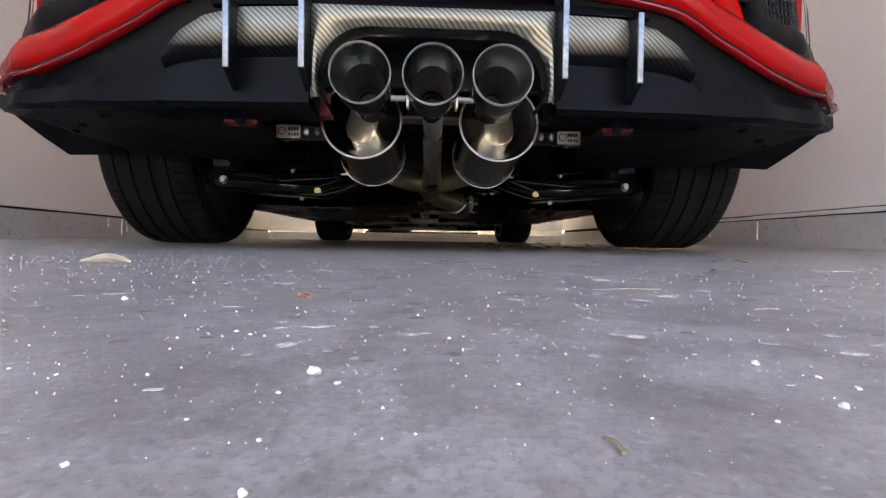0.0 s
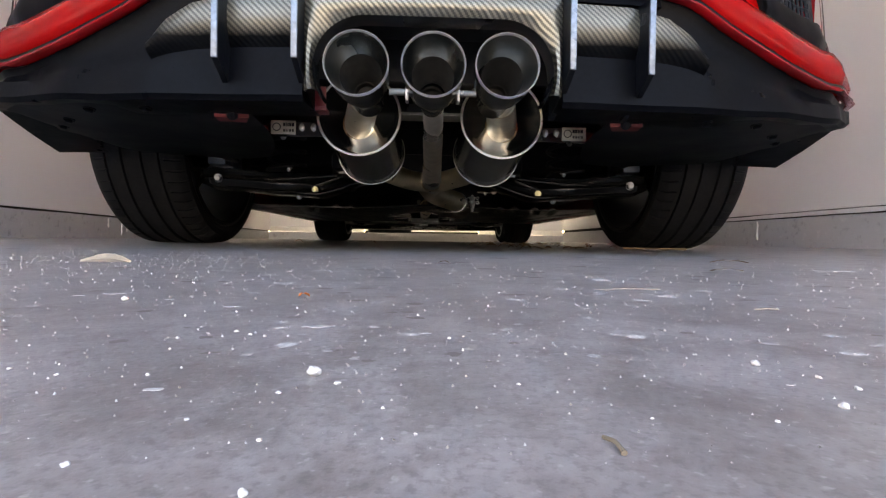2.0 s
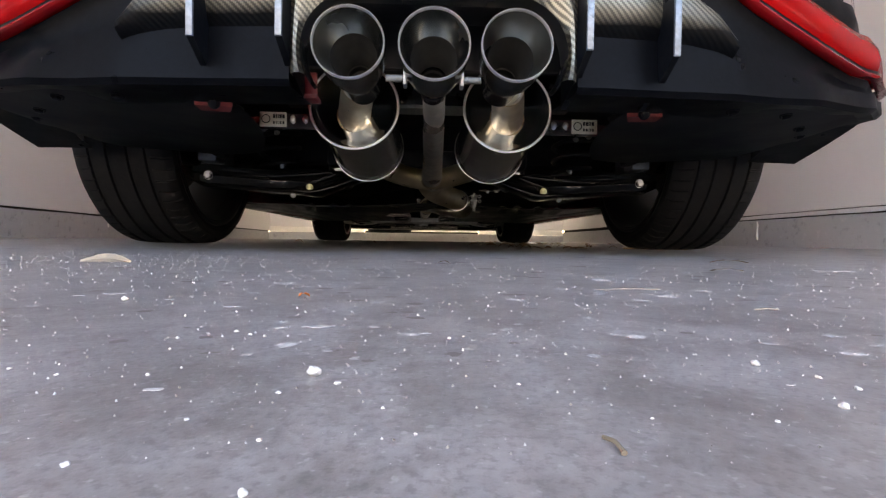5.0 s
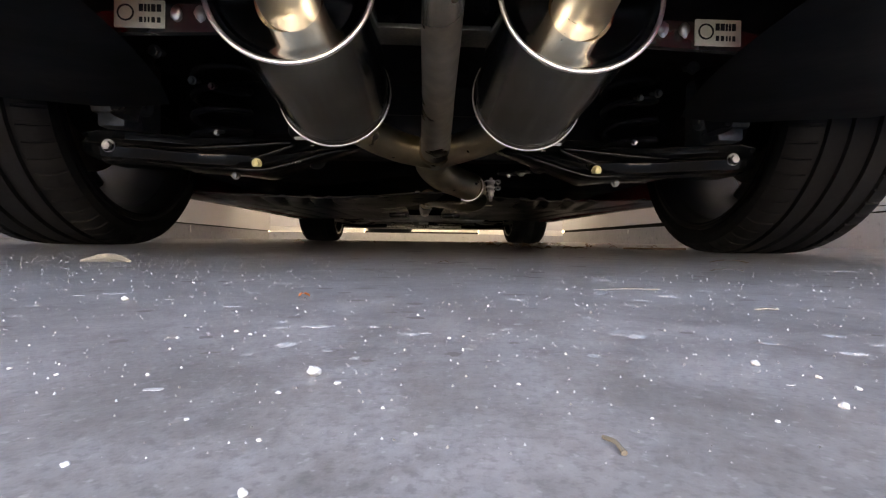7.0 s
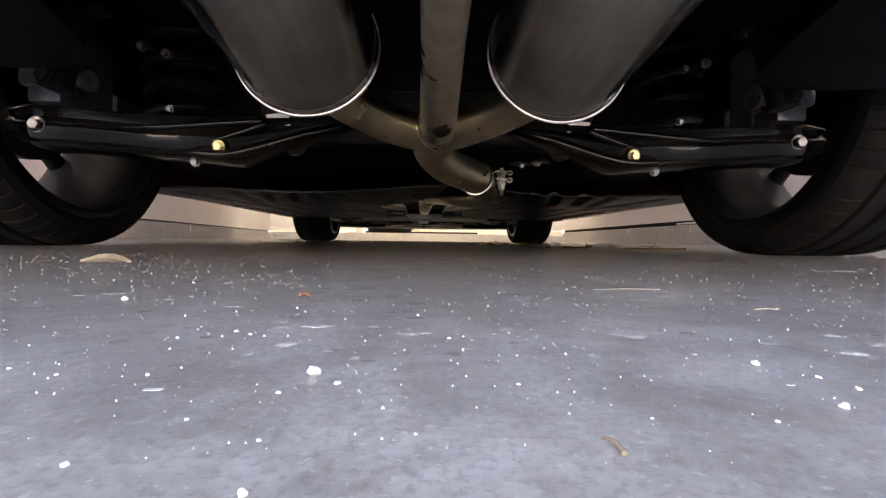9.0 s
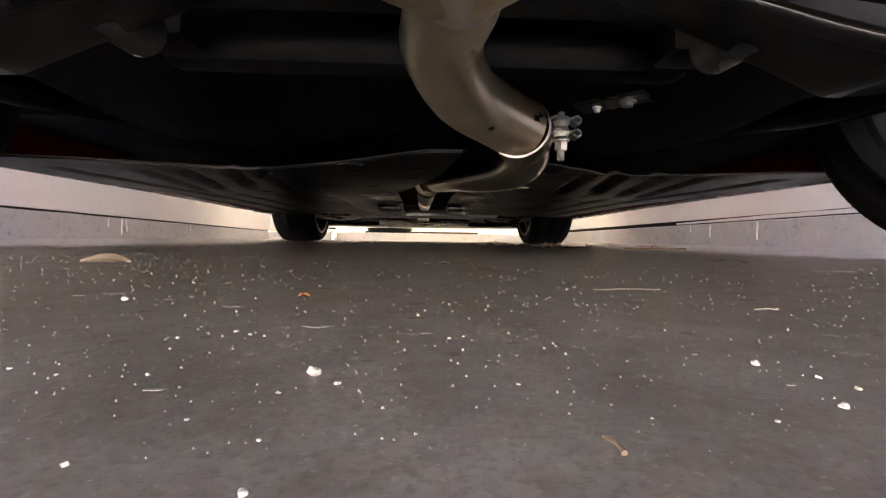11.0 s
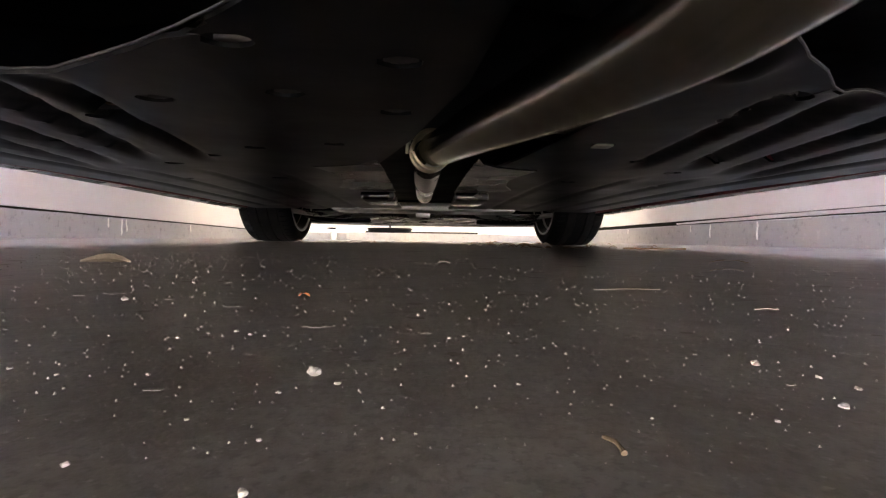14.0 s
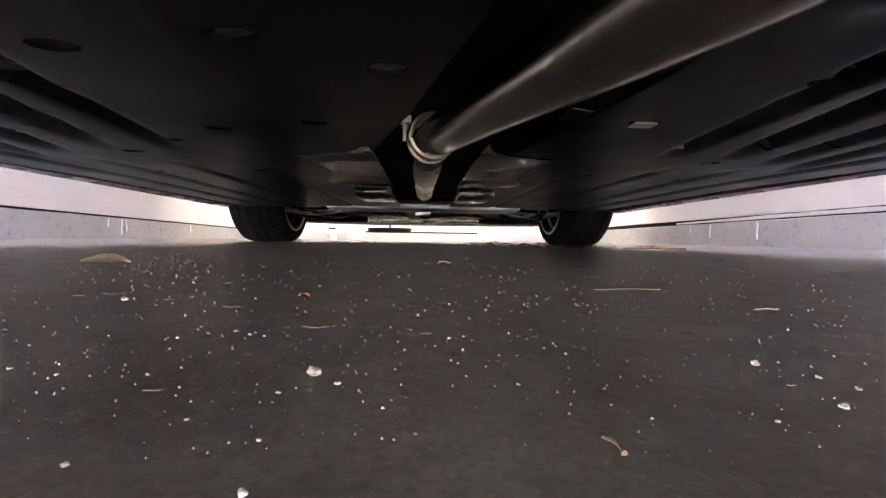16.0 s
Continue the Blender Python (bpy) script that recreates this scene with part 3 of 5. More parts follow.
def build_rear_bumper():
    full = np.linspace(-1, 1, 97)
    # black lower valance in two halves, round the tailpipe opening
    for s in (-1, 1):
        us = [s * v for v in np.linspace(0.175 / 0.2 * 0.125, 1, 60)]
        sweep("valance", us, lambda x, u: [(-0.10, low_line(x) + 0.006), (-0.02, low_line(x) + 0.002), (0.002 + 0.5 * flare(x), low_line(x)), (0.008 + 0.6 * flare(x), low_line(x) + 0.007), (0.004 + 0.9 * flare(x), low_line(x) + 0.03), (-0.002 + flare(x), low_line(x) + 0.055 * (red_line(x) - low_line(x)) / 0.1),
                                           (-0.008 + flare(x), red_line(x) - 0.012), (-0.004 + flare(x), red_line(x) - 0.002), (-0.012, red_line(x) + 0.004 + 0.3 * flare(x))], M_BLACK, "matt black lower bumper")
        # red skin: flared edge below, bright body above
        us = [s * v for v in np.linspace(0.002, 1, 76)]
        sweep("bumper_skin", us, lambda x, u: [(-0.012, red_line(x) + 0.006 + 0.6 * flare(x)), (0.003, red_line(x) + 0.0065 + 0.6 * flare(x)), (0.009, red_line(x) + 0.011 + 0.5 * flare(x)), (0.014, red_line(x) + 0.024 + 0.3 * flare(x)), (0.010, red_line(x) + 0.044),
                                               (0.000, red_line(x) + 0.062), (-0.022, red_line(x) + 0.076), (-0.05, max(red_line(x) + 0.09, 0.46)), (-0.07, 0.60)][:7 if 0.37 < abs(u) < 0.61 else 9] + [(-0.05, red_line(x) + 0.082), (-0.056, red_line(x) + 0.084)] * int(0.37 < abs(u) < 0.61), M_RED, "glossy red flared bumper skin")
        sweep("pinstripe", us, lambda x, u: [(o + flare(x), z + red_line(x)) for o, z in ((0.0, -0.003), (0.009, -0.003), (0.012, -0.0005), (0.0115, 0.002), (0.0, 0.0025))], M_LIP, "thin glossy red lip", 0.001)
        sweep("accent_groove", us, lambda x, u: [(o + 0.8 * flare(x), z + red_line(x) + 0.3 * flare(x)) for o, z in ((-0.002, 0.0027), (0.0108, 0.0027), (0.0108, 0.0060), (-0.002, 0.0060))], M_BLACK, "thin black groove", 0.0008)
    us = np.linspace(-0.205, 0.205, 25)
    sweep("bumper_trim", us, lambda x, u: [(-0.02, 0.349), (0.003, 0.351), (0.001, 0.360), (-0.012, 0.372), (-0.03, 0.385)], M_BLACK, "black upper diffuser trim")
    # carbon panels: centre band and two outer panels
    def carbon(x, u):
        top = float(np.interp(abs(x), (0, 0.27, 0.325, 0.36, 0.388), (0.348, 0.346, 0.334, 0.312, 0.278)))
        h = top - 0.252
        return [(-0.006, top + 0.002), (0.006, top), (0.012, top - 0.22 * h), (0.012, top - 0.42 * h), (0.006, top - 0.62 * h), (-0.004, top - 0.8 * h), (-0.02, 0.252), (-0.03, 0.248)]

    for s in (-1, 1):
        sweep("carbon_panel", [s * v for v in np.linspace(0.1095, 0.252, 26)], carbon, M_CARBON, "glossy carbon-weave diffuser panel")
    bm = bmesh.new()
    rings = []
    for k in range(61):
        a = math.pi * (-0.13 + 1.26 * k / 60)
        cx = 0.090 * max(-1, min(1, math.cos(a) * 3))
        ix, iz = cx + 0.0725 * math.cos(a), 0.249 + 0.0710 * math.sin(a)
        ox = math.copysign(0.1725, math.cos(a)) if abs(math.cos(a)) > 0.62 else 0.1725 * math.cos(a) / 0.62
        oz = 0.349 if abs(math.cos(a)) < 0.62 else 0.249 + 0.100 * math.sin(a) / math.sin(math.acos(0.62)) if math.sin(a) > 0 else 0.249 + 0.0775 * math.sin(a)
        rings.append([(ix, -0.999, iz), ((ix * 2 + ox) / 3, -1.010, (iz * 2 + oz) / 3), ((ix + ox * 2) / 3, -1.012, (iz + oz * 2) / 3), (ox, -1.008, oz), (ox, -0.996, oz + 0.001)])
    cage(bm, rings, closed=False, caps=False)
    bmesh.ops.solidify(bm, geom=bm.faces[:], thickness=0.003)
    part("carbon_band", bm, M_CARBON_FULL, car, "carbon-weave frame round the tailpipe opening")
    # four upright fins
    for x, z0, z1, yb in ((-0.2785, 0.249, 0.342, -1.035), (-0.1765, 0.248, 0.356, -1.045), (0.1765, 0.243, 0.349, -1.045), (0.284, 0.243, 0.340, -1.035)):
        s = 1 if x > 0 else -1
        bm = bmesh.new()
        m = Matrix(((0, 0, 1, x), (1, 0, 0, 0), (0, 1, 0, 0), (0, 0, 0, 1)))
        prism(bm, [(yb + 0.002, z0), (yb + 0.002, z1), (-0.94, z1 + 0.02), (-0.94, z0 - 0.04), (-0.985, z0 - 0.028)], -0.0038, 0.0038, m)
        fin = part("diffuser_fin", bm, M_BLACK, car, "upright black fin with a pale edge of painted sky sheen")
        # pale blue strip: the sky's reflection on the fin's edge, painted on
        bm = bmesh.new()
        box(bm, x - 0.0039, x + 0.0039, yb - 0.001, yb + 0.004, z0, z1, 0.001)
        part("fin_edge", bm, M_FIN_SHEEN, fin, "fin edge in pale blue-grey, the sky's sheen painted on")
    # dark recess behind the tailpipes, an open rounded frame
    bm = bmesh.new()
    rings = []
    for o, y in ((0.0, -0.985), (0.0, -1.006), (0.0025, -1.013), (0.005, -1.006), (0.005, -0.985)):
        ring = []
        for side in (1, -1):
            for k in range(25):
                a = math.pi * (-0.20 + 0.70 * k / 24) if side > 0 else math.pi * (0.5 + 0.70 * k / 24)
                ring.append((side * 0.090 + (0.0680 + o) * math.cos(a), y, 0.249 + (0.0665 + o) * math.sin(a)))
        rings.append(ring)
    rings.append(rings[0])
    cage(bm, rings, closed=False, caps=False)
    part("tailpipe_surround", bm, M_GLOSS, car, "gloss black rounded tailpipe surround")
    # corner vents with mesh grilles
    for s in (-1, 1):
        bm = bmesh.new()
        def low(x):
            return red_line(x) + 0.096
        for u0 in np.linspace(0.41, 0.572, 16):
            x, y, n = plan(s * u0)
            tube(bm, [Vector((x, y, z)) + n * (-0.035 - 0.1 * (z - low(x))) for z in np.linspace(low(x) + 0.03, 0.60, 8)], 0.0022, 6)
        for dz in np.linspace(0.035, 0.22, 13):
            tube(bm, [Vector((*plan(s * u0)[:2], low(plan(u0)[0]) + dz)) + plan(s * u0)[2] * (-0.035 - 0.1 * dz) for u0 in np.linspace(0.41, 0.572, 10)], 0.0022, 6)
        part("corner_grille", bm, M_BLACK, car, "black mesh corner grille")
        # near-black sheet puts the shade behind the mesh into its colour
        sweep("vent_backing", [s * v for v in np.linspace(0.375, 0.60, 18)], lambda x, u: [(-0.06, low(x) - 0.01), (-0.07, 0.47), (-0.08, 0.60)], M_GAP, "near-black sheet standing for the shade behind the grille")
        sweep("vent_frame", [s * v for v in np.linspace(0.362, 0.405, 6)], lambda x, u: [(-0.06, low(x) - 0.015), (-0.022, low(x) - 0.008), (-0.03, 0.48), (-0.06, 0.60)], M_BLACK, "black vent surround")
        sweep("vent_frame", [s * v for v in np.linspace(0.365, 0.612, 20)], lambda x, u: [(-0.06, low(x) - 0.020), (-0.020, low(x) - 0.018), (-0.016, low(x) - 0.004), (-0.022, low(x) + 0.022), (-0.045, low(x) + 0.034)], M_BLACK, "black vent surround")
        sweep("vent_frame", [s * v for v in np.linspace(0.576, 0.588, 4)], lambda x, u: [(-0.06, low(x)), (-0.024, low(x) + 0.003), (-0.032, 0.48), (-0.06, 0.60)], M_RED, "red vent edge")
        sweep("vent_frame", [s * v for v in np.linspace(0.589, 0.612, 4)], lambda x, u: [(-0.06, low(x)), (-0.022, low(x) - 0.003), (-0.030, 0.48), (-0.06, 0.60)], M_BLACK, "black vent surround")
    # undertray behind each corner
    for s in (-1, 1):
        bm = bmesh.new()
        rows = []
        for k in np.linspace(0, 1, 14):
            inner = (0.285 + 0.12 * k * k, -0.935 + 0.53 * k)
            u = 0.27 + 0.73 * k
            ox, oy, n = plan(u)
            ox, oy = ox - n.x * 0.03, max(oy, -0.95)
            row = []
            for q in np.linspace(0, 1, 10):
                x, y = inner[0] + (ox - inner[0]) * q, inner[1] + (oy - inner[1]) * q
                z = low_line(x) * q + (0.212 - 0.006 * math.sin(q * 9)) * (1 - q) + 0.012 * k * (1 - q) + 0.003
                row.append((s * x, y, z))
            rows.append(row)
        cage(bm, rows, closed=False, caps=False)
        bmesh.ops.solidify(bm, geom=bm.faces[:], thickness=0.004)
        tray = part("undertray", bm, M_TRAY, car, "dusty black plastic undertray")
        for x, y in ((0.42, -0.93), (0.52, -0.90), (0.62, -0.80), (0.70, -0.70)):
            bm = bmesh.new()
            bolt(bm, (s * x, y, low_line(x) + 0.002), (s * x, y - 0.02, low_line(x) - 0.10), 0.006, 0.006)
            part("clip", bm, M_BLACK, tray, "black plastic clip")
        bm = bmesh.new()
        prism(bm, [(0.282, -0.90), (0.332, -0.905), (0.336, -0.875), (0.296, -0.87)], 0.2055, 0.214)
        if s < 0:
            bmesh.ops.transform(bm, matrix=Matrix.Diagonal((-1, 1, 1, 1)), verts=bm.verts)
        tab = part("red_tab", bm, M_DARKRED, car, "red painted bumper tab")
        bm = bmesh.new()
        bolt(bm, (s * 0.305, -0.905, 0.209), (s * 0.305, -1.0, 0.18), 0.006, 0.006)
        part("bolt", bm, M_BLACK, tab)
    # painted body flange behind the opening
    bm = bmesh.new()
    box(bm, -0.185, -0.168, -0.885, -0.880, 0.222, 0.262, 0.001)
    box(bm, -0.24, -0.165, -0.90, -0.87, 0.2205, 0.2265, 0.001)
    part("body_flange", bm, M_DARKRED, car, "dull red painted body flange")


def build_wheel(ax, s):
    """One wheel, its axle at the origin, outer side towards s."""
    hub = bmesh.new()
    mx = Matrix.Rotation(radians(90), 4, "Y")
    lathe(hub, [(0.001, -0.05), (0.075, -0.05), (0.078, 0.05), (0.05, 0.07), (0.001, 0.07)], mx, 32)
    wheel = part("wheel", hub, M_RIM, car, "black alloy wheel with a low road tyre")
    wheel.location = (s * TRACK, AXLES[ax], TYRE_R)
    bm = bmesh.new()
    R, W = TYRE_R, TYRE_W / 2
    ribs = [(-W, R - 0.052, 0), (-W - 0.006, R - 0.04, 0), (-W - 0.004, R - 0.022, 0), (-W + 0.008, R - 0.008, 1), (-W + 0.020, R - 0.0025, 1), (-0.078, R - 0.0005, 1),
            (-0.076, R - 0.007, 0), (-0.066, R - 0.007, 0), (-0.064, R, 0), (-0.034, R, 0), (-0.032, R - 0.007, 0), (-0.020, R - 0.007, 0), (-0.018, R, 2), (0.018, R, 2),
            (0.020, R - 0.007, 0), (0.032, R - 0.007, 0), (0.034, R, 0), (0.064, R, 0), (0.066, R - 0.007, 0), (0.076, R - 0.007, 0), (0.078, R - 0.0005, 1),
            (W - 0.020, R - 0.0025, 1), (W - 0.008, R - 0.008, 1), (W + 0.004, R - 0.022, 0), (W + 0.006, R - 0.04, 0), (W, R - 0.052, 0),
            (W - 0.012, R - 0.072, 0), (-W + 0.012, R - 0.072, 0)]
    rings, N = [], 66
    for k in range(N):
        for frac, cut in ((0.0, 0), (0.80, 0), (0.84, 1), (0.96, 1)):
            a = 2 * math.pi * (k + frac) / N
            rings.append([(x, (r - (0.0035 if cut and c == 1 else 0)) * math.cos(a + 0.25 * abs(x)), (r - (0.0035 if cut and c == 1 else 0)) * math.sin(a + 0.25 * abs(x))) for x, r, c in ribs])
    rings.append(rings[0])
    cage(bm, rings, caps=False)
    bmesh.ops.remove_doubles(bm, verts=bm.verts, dist=1e-6)
    part("tyre", bm, M_TYRE, wheel, "worn black low-profile tyre", angle=32)
    bm = bmesh.new()
    B = R - 0.07
    lathe(bm, [(B, -W + 0.008), (B + 0.012, -W + 0.002), (B + 0.012, -W - 0.004), (B - 0.004, -W + 0.002), (B - 0.012, -W + 0.03), (B - 0.02, 0.0), (B - 0.014, W - 0.03), (B - 0.004, W - 0.004),
               (B + 0.010, W + 0.002), (B, W - 0.008), (B, 0)], mx, 72, closed=True)
    for k in range(5):
        for d in (-7, 7):
            a = radians(72 * k + d)
            c, q = math.cos(a), math.sin(a)
            c2, q2 = math.cos(a + radians(d * 0.35)), math.sin(a + radians(d * 0.35))
            tube(bm, [(s * 0.075, c * 0.05, q * 0.05), (s * 0.092, c * 0.13, q * 0.13), (s * 0.098, c2 * 0.2, q2 * 0.2), (s * 0.10, c2 * (B - 0.004), q2 * (B - 0.004))], [0.024, 0.018, 0.017, 0.022], 12)
    part("rim", bm, M_RIM, wheel, "gloss black five-spoke alloy rim")
    bm = bmesh.new()
    e = -s * (W + 0.002)
    lathe(bm, [(B - 0.016, e + s * 0.05), (B - 0.004, e + s * 0.008), (B + 0.004, e - s * 0.001), (B + 0.013, e - s * 0.001), (B + 0.013, e + s * 0.004), (B - 0.001, e + s * 0.014)], mx, 72)
    part("rim_flange", bm, M_ALU if ax else M_RIM, wheel, "bare metal inner rim flange" if ax else "")
    bm = bmesh.new()
    lathe(bm, [(0.07, 0.0), (0.155 if ax == 0 else 0.17, 0.0), (0.155 if ax == 0 else 0.17, 0.02), (0.07, 0.02)], Matrix.Translation((s * 0.02, 0, 0)) @ mx, 48, closed=True)
    part("brake_disc", bm, M_DISC, wheel, "iron brake disc")
    return wheel


WHEELS = []


def build_underbody():
    # floor pan in stepped sheets, with dark walls added to stop light leaks
    for name, x0, x1, y0, y1, z0, z1 in (("luggage_floor", -0.66, 0.66, -0.78, 0.05, 0.405, 0.42), ("cabin_floor", -0.86, 0.86, 0.40, 2.30, 0.245, 0.262),
                                         ("seat_floor", -0.66, 0.66, 0.03, 0.42, 0.262, 0.277), ("engine_floor", -0.62, 0.62, 2.28, 3.45, 0.30, 0.315),
                                         ("bulkhead", -0.66, 0.66, 0.052, 0.066, 0.278, 0.44), ("bulkhead", -0.62, 0.62, 2.302, 2.316, 0.263, 0.299),
                                         ("pan_side", -0.675, -0.661, -0.76, -0.37, 0.24, 0.42), ("pan_side", 0.661, 0.675, -0.76, -0.37, 0.24, 0.42),
                                         ("rear_panel", -0.58, 0.58, -0.80, -0.786, 0.30, 0.56)):
        bm = bmesh.new()
        box(bm, x0, x1, y0, y1, z0, z1, 0.003)
        part(name, bm, M_PAN, car, "black undersealed floor panel")
    # black pieces added to keep red reflections off the muffler caps
    for name, x0, x1, y0, y1, z0, z1 in (("bumper_blocker", -0.36, 0.36, -0.915, -0.81, 0.368, 0.50), ("bumper_blocker_sheet", -0.34, 0.34, -0.975, -0.90, 0.360, 0.364)):
        bm = bmesh.new()
        box(bm, x0, x1, y0, y1, z0, z1, 0.001)
        part(name, bm, M_PAN, car, "added black blocker hiding the red skin's inside from the mufflers")
    for s in (-1, 1):
        # box added behind the lamp to stop light leaking into the body
        bm = bmesh.new()
        box(bm, s * 0.40, s * 0.82, 3.30, 3.40, 0.56, 0.69, 0.01)
        house = part("headlight_backing", bm, M_BLACK, car, "black box added behind the headlamp to stop its light")
        # added plates, unseen, that narrow the lamp's spread to a forward beam
        for x0, x1, z0, z1 in ((0.385, 0.84, 0.567, 0.573), (0.385, 0.84, 0.677, 0.683), (0.378, 0.384, 0.567, 0.683), (0.841, 0.847, 0.567, 0.683)):
            bm = bmesh.new()
            box(bm, s * x0, s * x1, 3.41, 3.66, z0, z1, 0.001)
            part("lamp_spread_plate", bm, M_BLACK, house, "added black plate that narrows the headlamp's spread")
    bm = bmesh.new()
    rows = []
    for y in np.linspace(-0.02, 0.42, 12):
        k = (y + 0.02) / 0.44
        rows.append([(x, y, 0.235 - 0.05 * math.sin(k * math.pi * 0.9) * (1 - (x / 0.66) ** 4) + 0.02 * math.cos(x * 9) + 0.03 * (1 - k)) for x in np.linspace(-0.60, 0.60, 28)])
    cage(bm, rows, closed=False, caps=False)
    bmesh.ops.solidify(bm, geom=bm.faces[:], thickness=0.006)
    part("fuel_tank", bm, M_PAN, car, "black moulded fuel tank")
    for ay in AXLES:
        for s in (-1, 1):
            bm = bmesh.new()
            rings = [[(s * x, ay + 0.372 * math.cos(a), TYRE_R + 0.372 * math.sin(a)) for x in (0.625, 0.925)] for a in np.linspace(radians(-14), radians(187), 26)]
            cage(bm, rings, closed=False, caps=False)
            box(bm, s * 0.615, s * 0.625, ay - 0.37, ay + 0.37, 0.30, 0.70)
            part("arch_liner", bm, M_PAN, car, "black felt wheel-arch liner")
    for s in (-1, 1):
        build_tray(s)
        # sill: black skirt outside, red flange inside
        bm = bmesh.new()
        prof = ((0.935, 0.235), (0.940, 0.185), (0.925, 0.163), (0.895, 0.158), (0.868, 0.163), (0.866, 0.180), (0.89, 0.235))
        cage(bm, [[(s * (x + 0.012 * math.sin((y - 0.36) / 1.98 * math.pi) * -1), y, z + 0.003 * math.sin(y * 2)) for x, z in prof] for y in np.linspace(0.375, 2.34, 24)])
        part("side_skirt", bm, M_GLOSS, car, "satin black side skirt")
        bm = bmesh.new()
        cage(bm, [[(s * x, y, z) for x, z in ((0.835, 0.25), (0.835, 0.160), (0.828, 0.160), (0.826, 0.25))] for y in np.linspace(0.40, 2.30, 8)])
        part("sill_flange", bm, M_DARKRED, car, "dull red sill flange")
        for y in (0.62, 0.95, 1.42, 1.95):
            bm = bmesh.new()
            box(bm, s * 0.818, s * 0.872, y, y + 0.13, 0.164, 0.19, 0.006)
            part("jacking_pad", bm, M_BLACK, car, "black jacking pad")
    # front undertray and subframe
    bm = bmesh.new()
    rows = [[(x, y, 0.128 + 0.012 * abs(math.sin(x * 7)) * (1 if y < 2.8 else 0.3) + (0.018 if y < 2.5 else 0)) for x in np.linspace(-0.6, 0.6, 26)] for y in np.linspace(2.38, 3.5, 14)]
    cage(bm, rows, closed=False, caps=False)
    bmesh.ops.solidify(bm, geom=bm.faces[:], thickness=0.006)
    part("front_undertray", bm, M_GLOSS, car, "black front undertray")
    bm = bmesh.new()
    box(bm, -0.42, 0.42, 2.20, 2.45, 0.15, 0.19, 0.012)
    box(bm, -0.04, 0.03, 2.36, 2.44, 0.132, 0.155, 0.004)
    part("front_subframe", bm, M_ALU, car, "grey front subframe")
    for s in (-1, 1):
        bm = bmesh.new()
        tube(bm, smooth_path([(s * 0.70, 2.62, 0.165), (s * 0.60, 2.58, 0.152), (s * 0.46, 2.50, 0.150), (s * 0.40, 2.42, 0.155)], 5), 0.022, 14, flat=0.6)
        part("front_arm", bm, M_ALU, car, "silver cast front suspension arm")
        bm = bmesh.new()
        tube(bm, smooth_path([(s * 0.66, 2.80, 0.15), (s * 0.56, 2.72, 0.128), (s * 0.42, 2.70, 0.122), (s * 0.30, 2.72, 0.125)], 5), 0.03, 12, flat=0.5)
        part("front_arm", bm, M_BLACK, car, "black front suspension arm")


def tray_rear(x):
    if x < 0.1:
        return float(np.interp(x, (-0.78, -0.6, -0.49, -0.40, -0.31, -0.2, -0.124, -0.05, 0.0, 0.06), (0.27, 0.30, 0.335, 0.37, 0.385, 0.32, 0.265, 0.20, 0.158, 0.158)))
    return float(np.interp(x, (0.19, 0.2044, 0.2203, 0.240, 0.2566, 0.2936, 0.3279, 0.3555, 0.40, 0.50, 0.66, 0.78), (0.262, 0.267, 0.272, 0.288, 0.3057, 0.333, 0.367, 0.3864, 0.391, 0.37, 0.31, 0.27)))


def tray_height(x, y):
    z = 0.152 + 0.012 * min(1, max(0, (y - 0.5) / 0.8))
    a, on = abs(x), min(1, max(0, (y - 0.37) / 0.08))
    # long tapering grooves that spread forwards, and a raised crease
    for c, slope, w, d, end in ((0.315, 0.14, 0.020, 0.014, 0.86), (0.375, 0.23, 0.024, 0.017, 0.86), (0.465, 0.22, 0.022, 0.015, 0.92), (0.545, 0.20, 0.020, 0.012, 1.0), (0.70, 0.0, 0.020, 0.010, 2.2)):
        k = max(0, 1 - ((a - c - slope * min(y - 0.40, 0.7)) / w) ** 2)
        z += d * k * (1 - 0.4 * (1 - k)) * on * min(1, max(0, (end - y) / 0.10))
    for c, w, d in ((0.30, 0.014, 0.004), (0.45, 0.016, 0.005), (0.58, 0.018, 0.006)):
        z += d * max(0, 1 - ((a - c) / w) ** 2) * min(1, max(0, (y - 0.95) / 0.12))
    z -= 0.0022 * max(0, 1 - abs(a - 0.162) / 0.007) * min(1, max(0, (0.62 - y) / 0.06))
    if x > 0:
        z -= 0.010 * math.exp(-((x - 0.2285) / 0.018) ** 2 - ((y - 0.325) / 0.03) ** 2)
    return z


HOLES = {-1: ((-0.2508, 0.4395), (-0.1319, 0.300), (-0.1258, 0.4118), (-0.0224, 0.330), (-0.0329, 0.4666), (-0.1266, 0.651), (-0.2473, 0.6927), (-0.345, 0.514), (-0.3455, 0.7758), (-0.4448, 0.758), (-0.5292, 0.7322), (-0.4552, 0.8835), (-0.33, 1.1), (-0.56, 1.15)),
         1: ((0.235, 0.628), (0.318, 0.3972), (0.3168, 0.4785), (0.3497, 0.7681), (0.4675, 0.7706), (0.5501, 0.7527), (0.4744, 0.9014), (0.33, 1.1), (0.56, 1.15))}


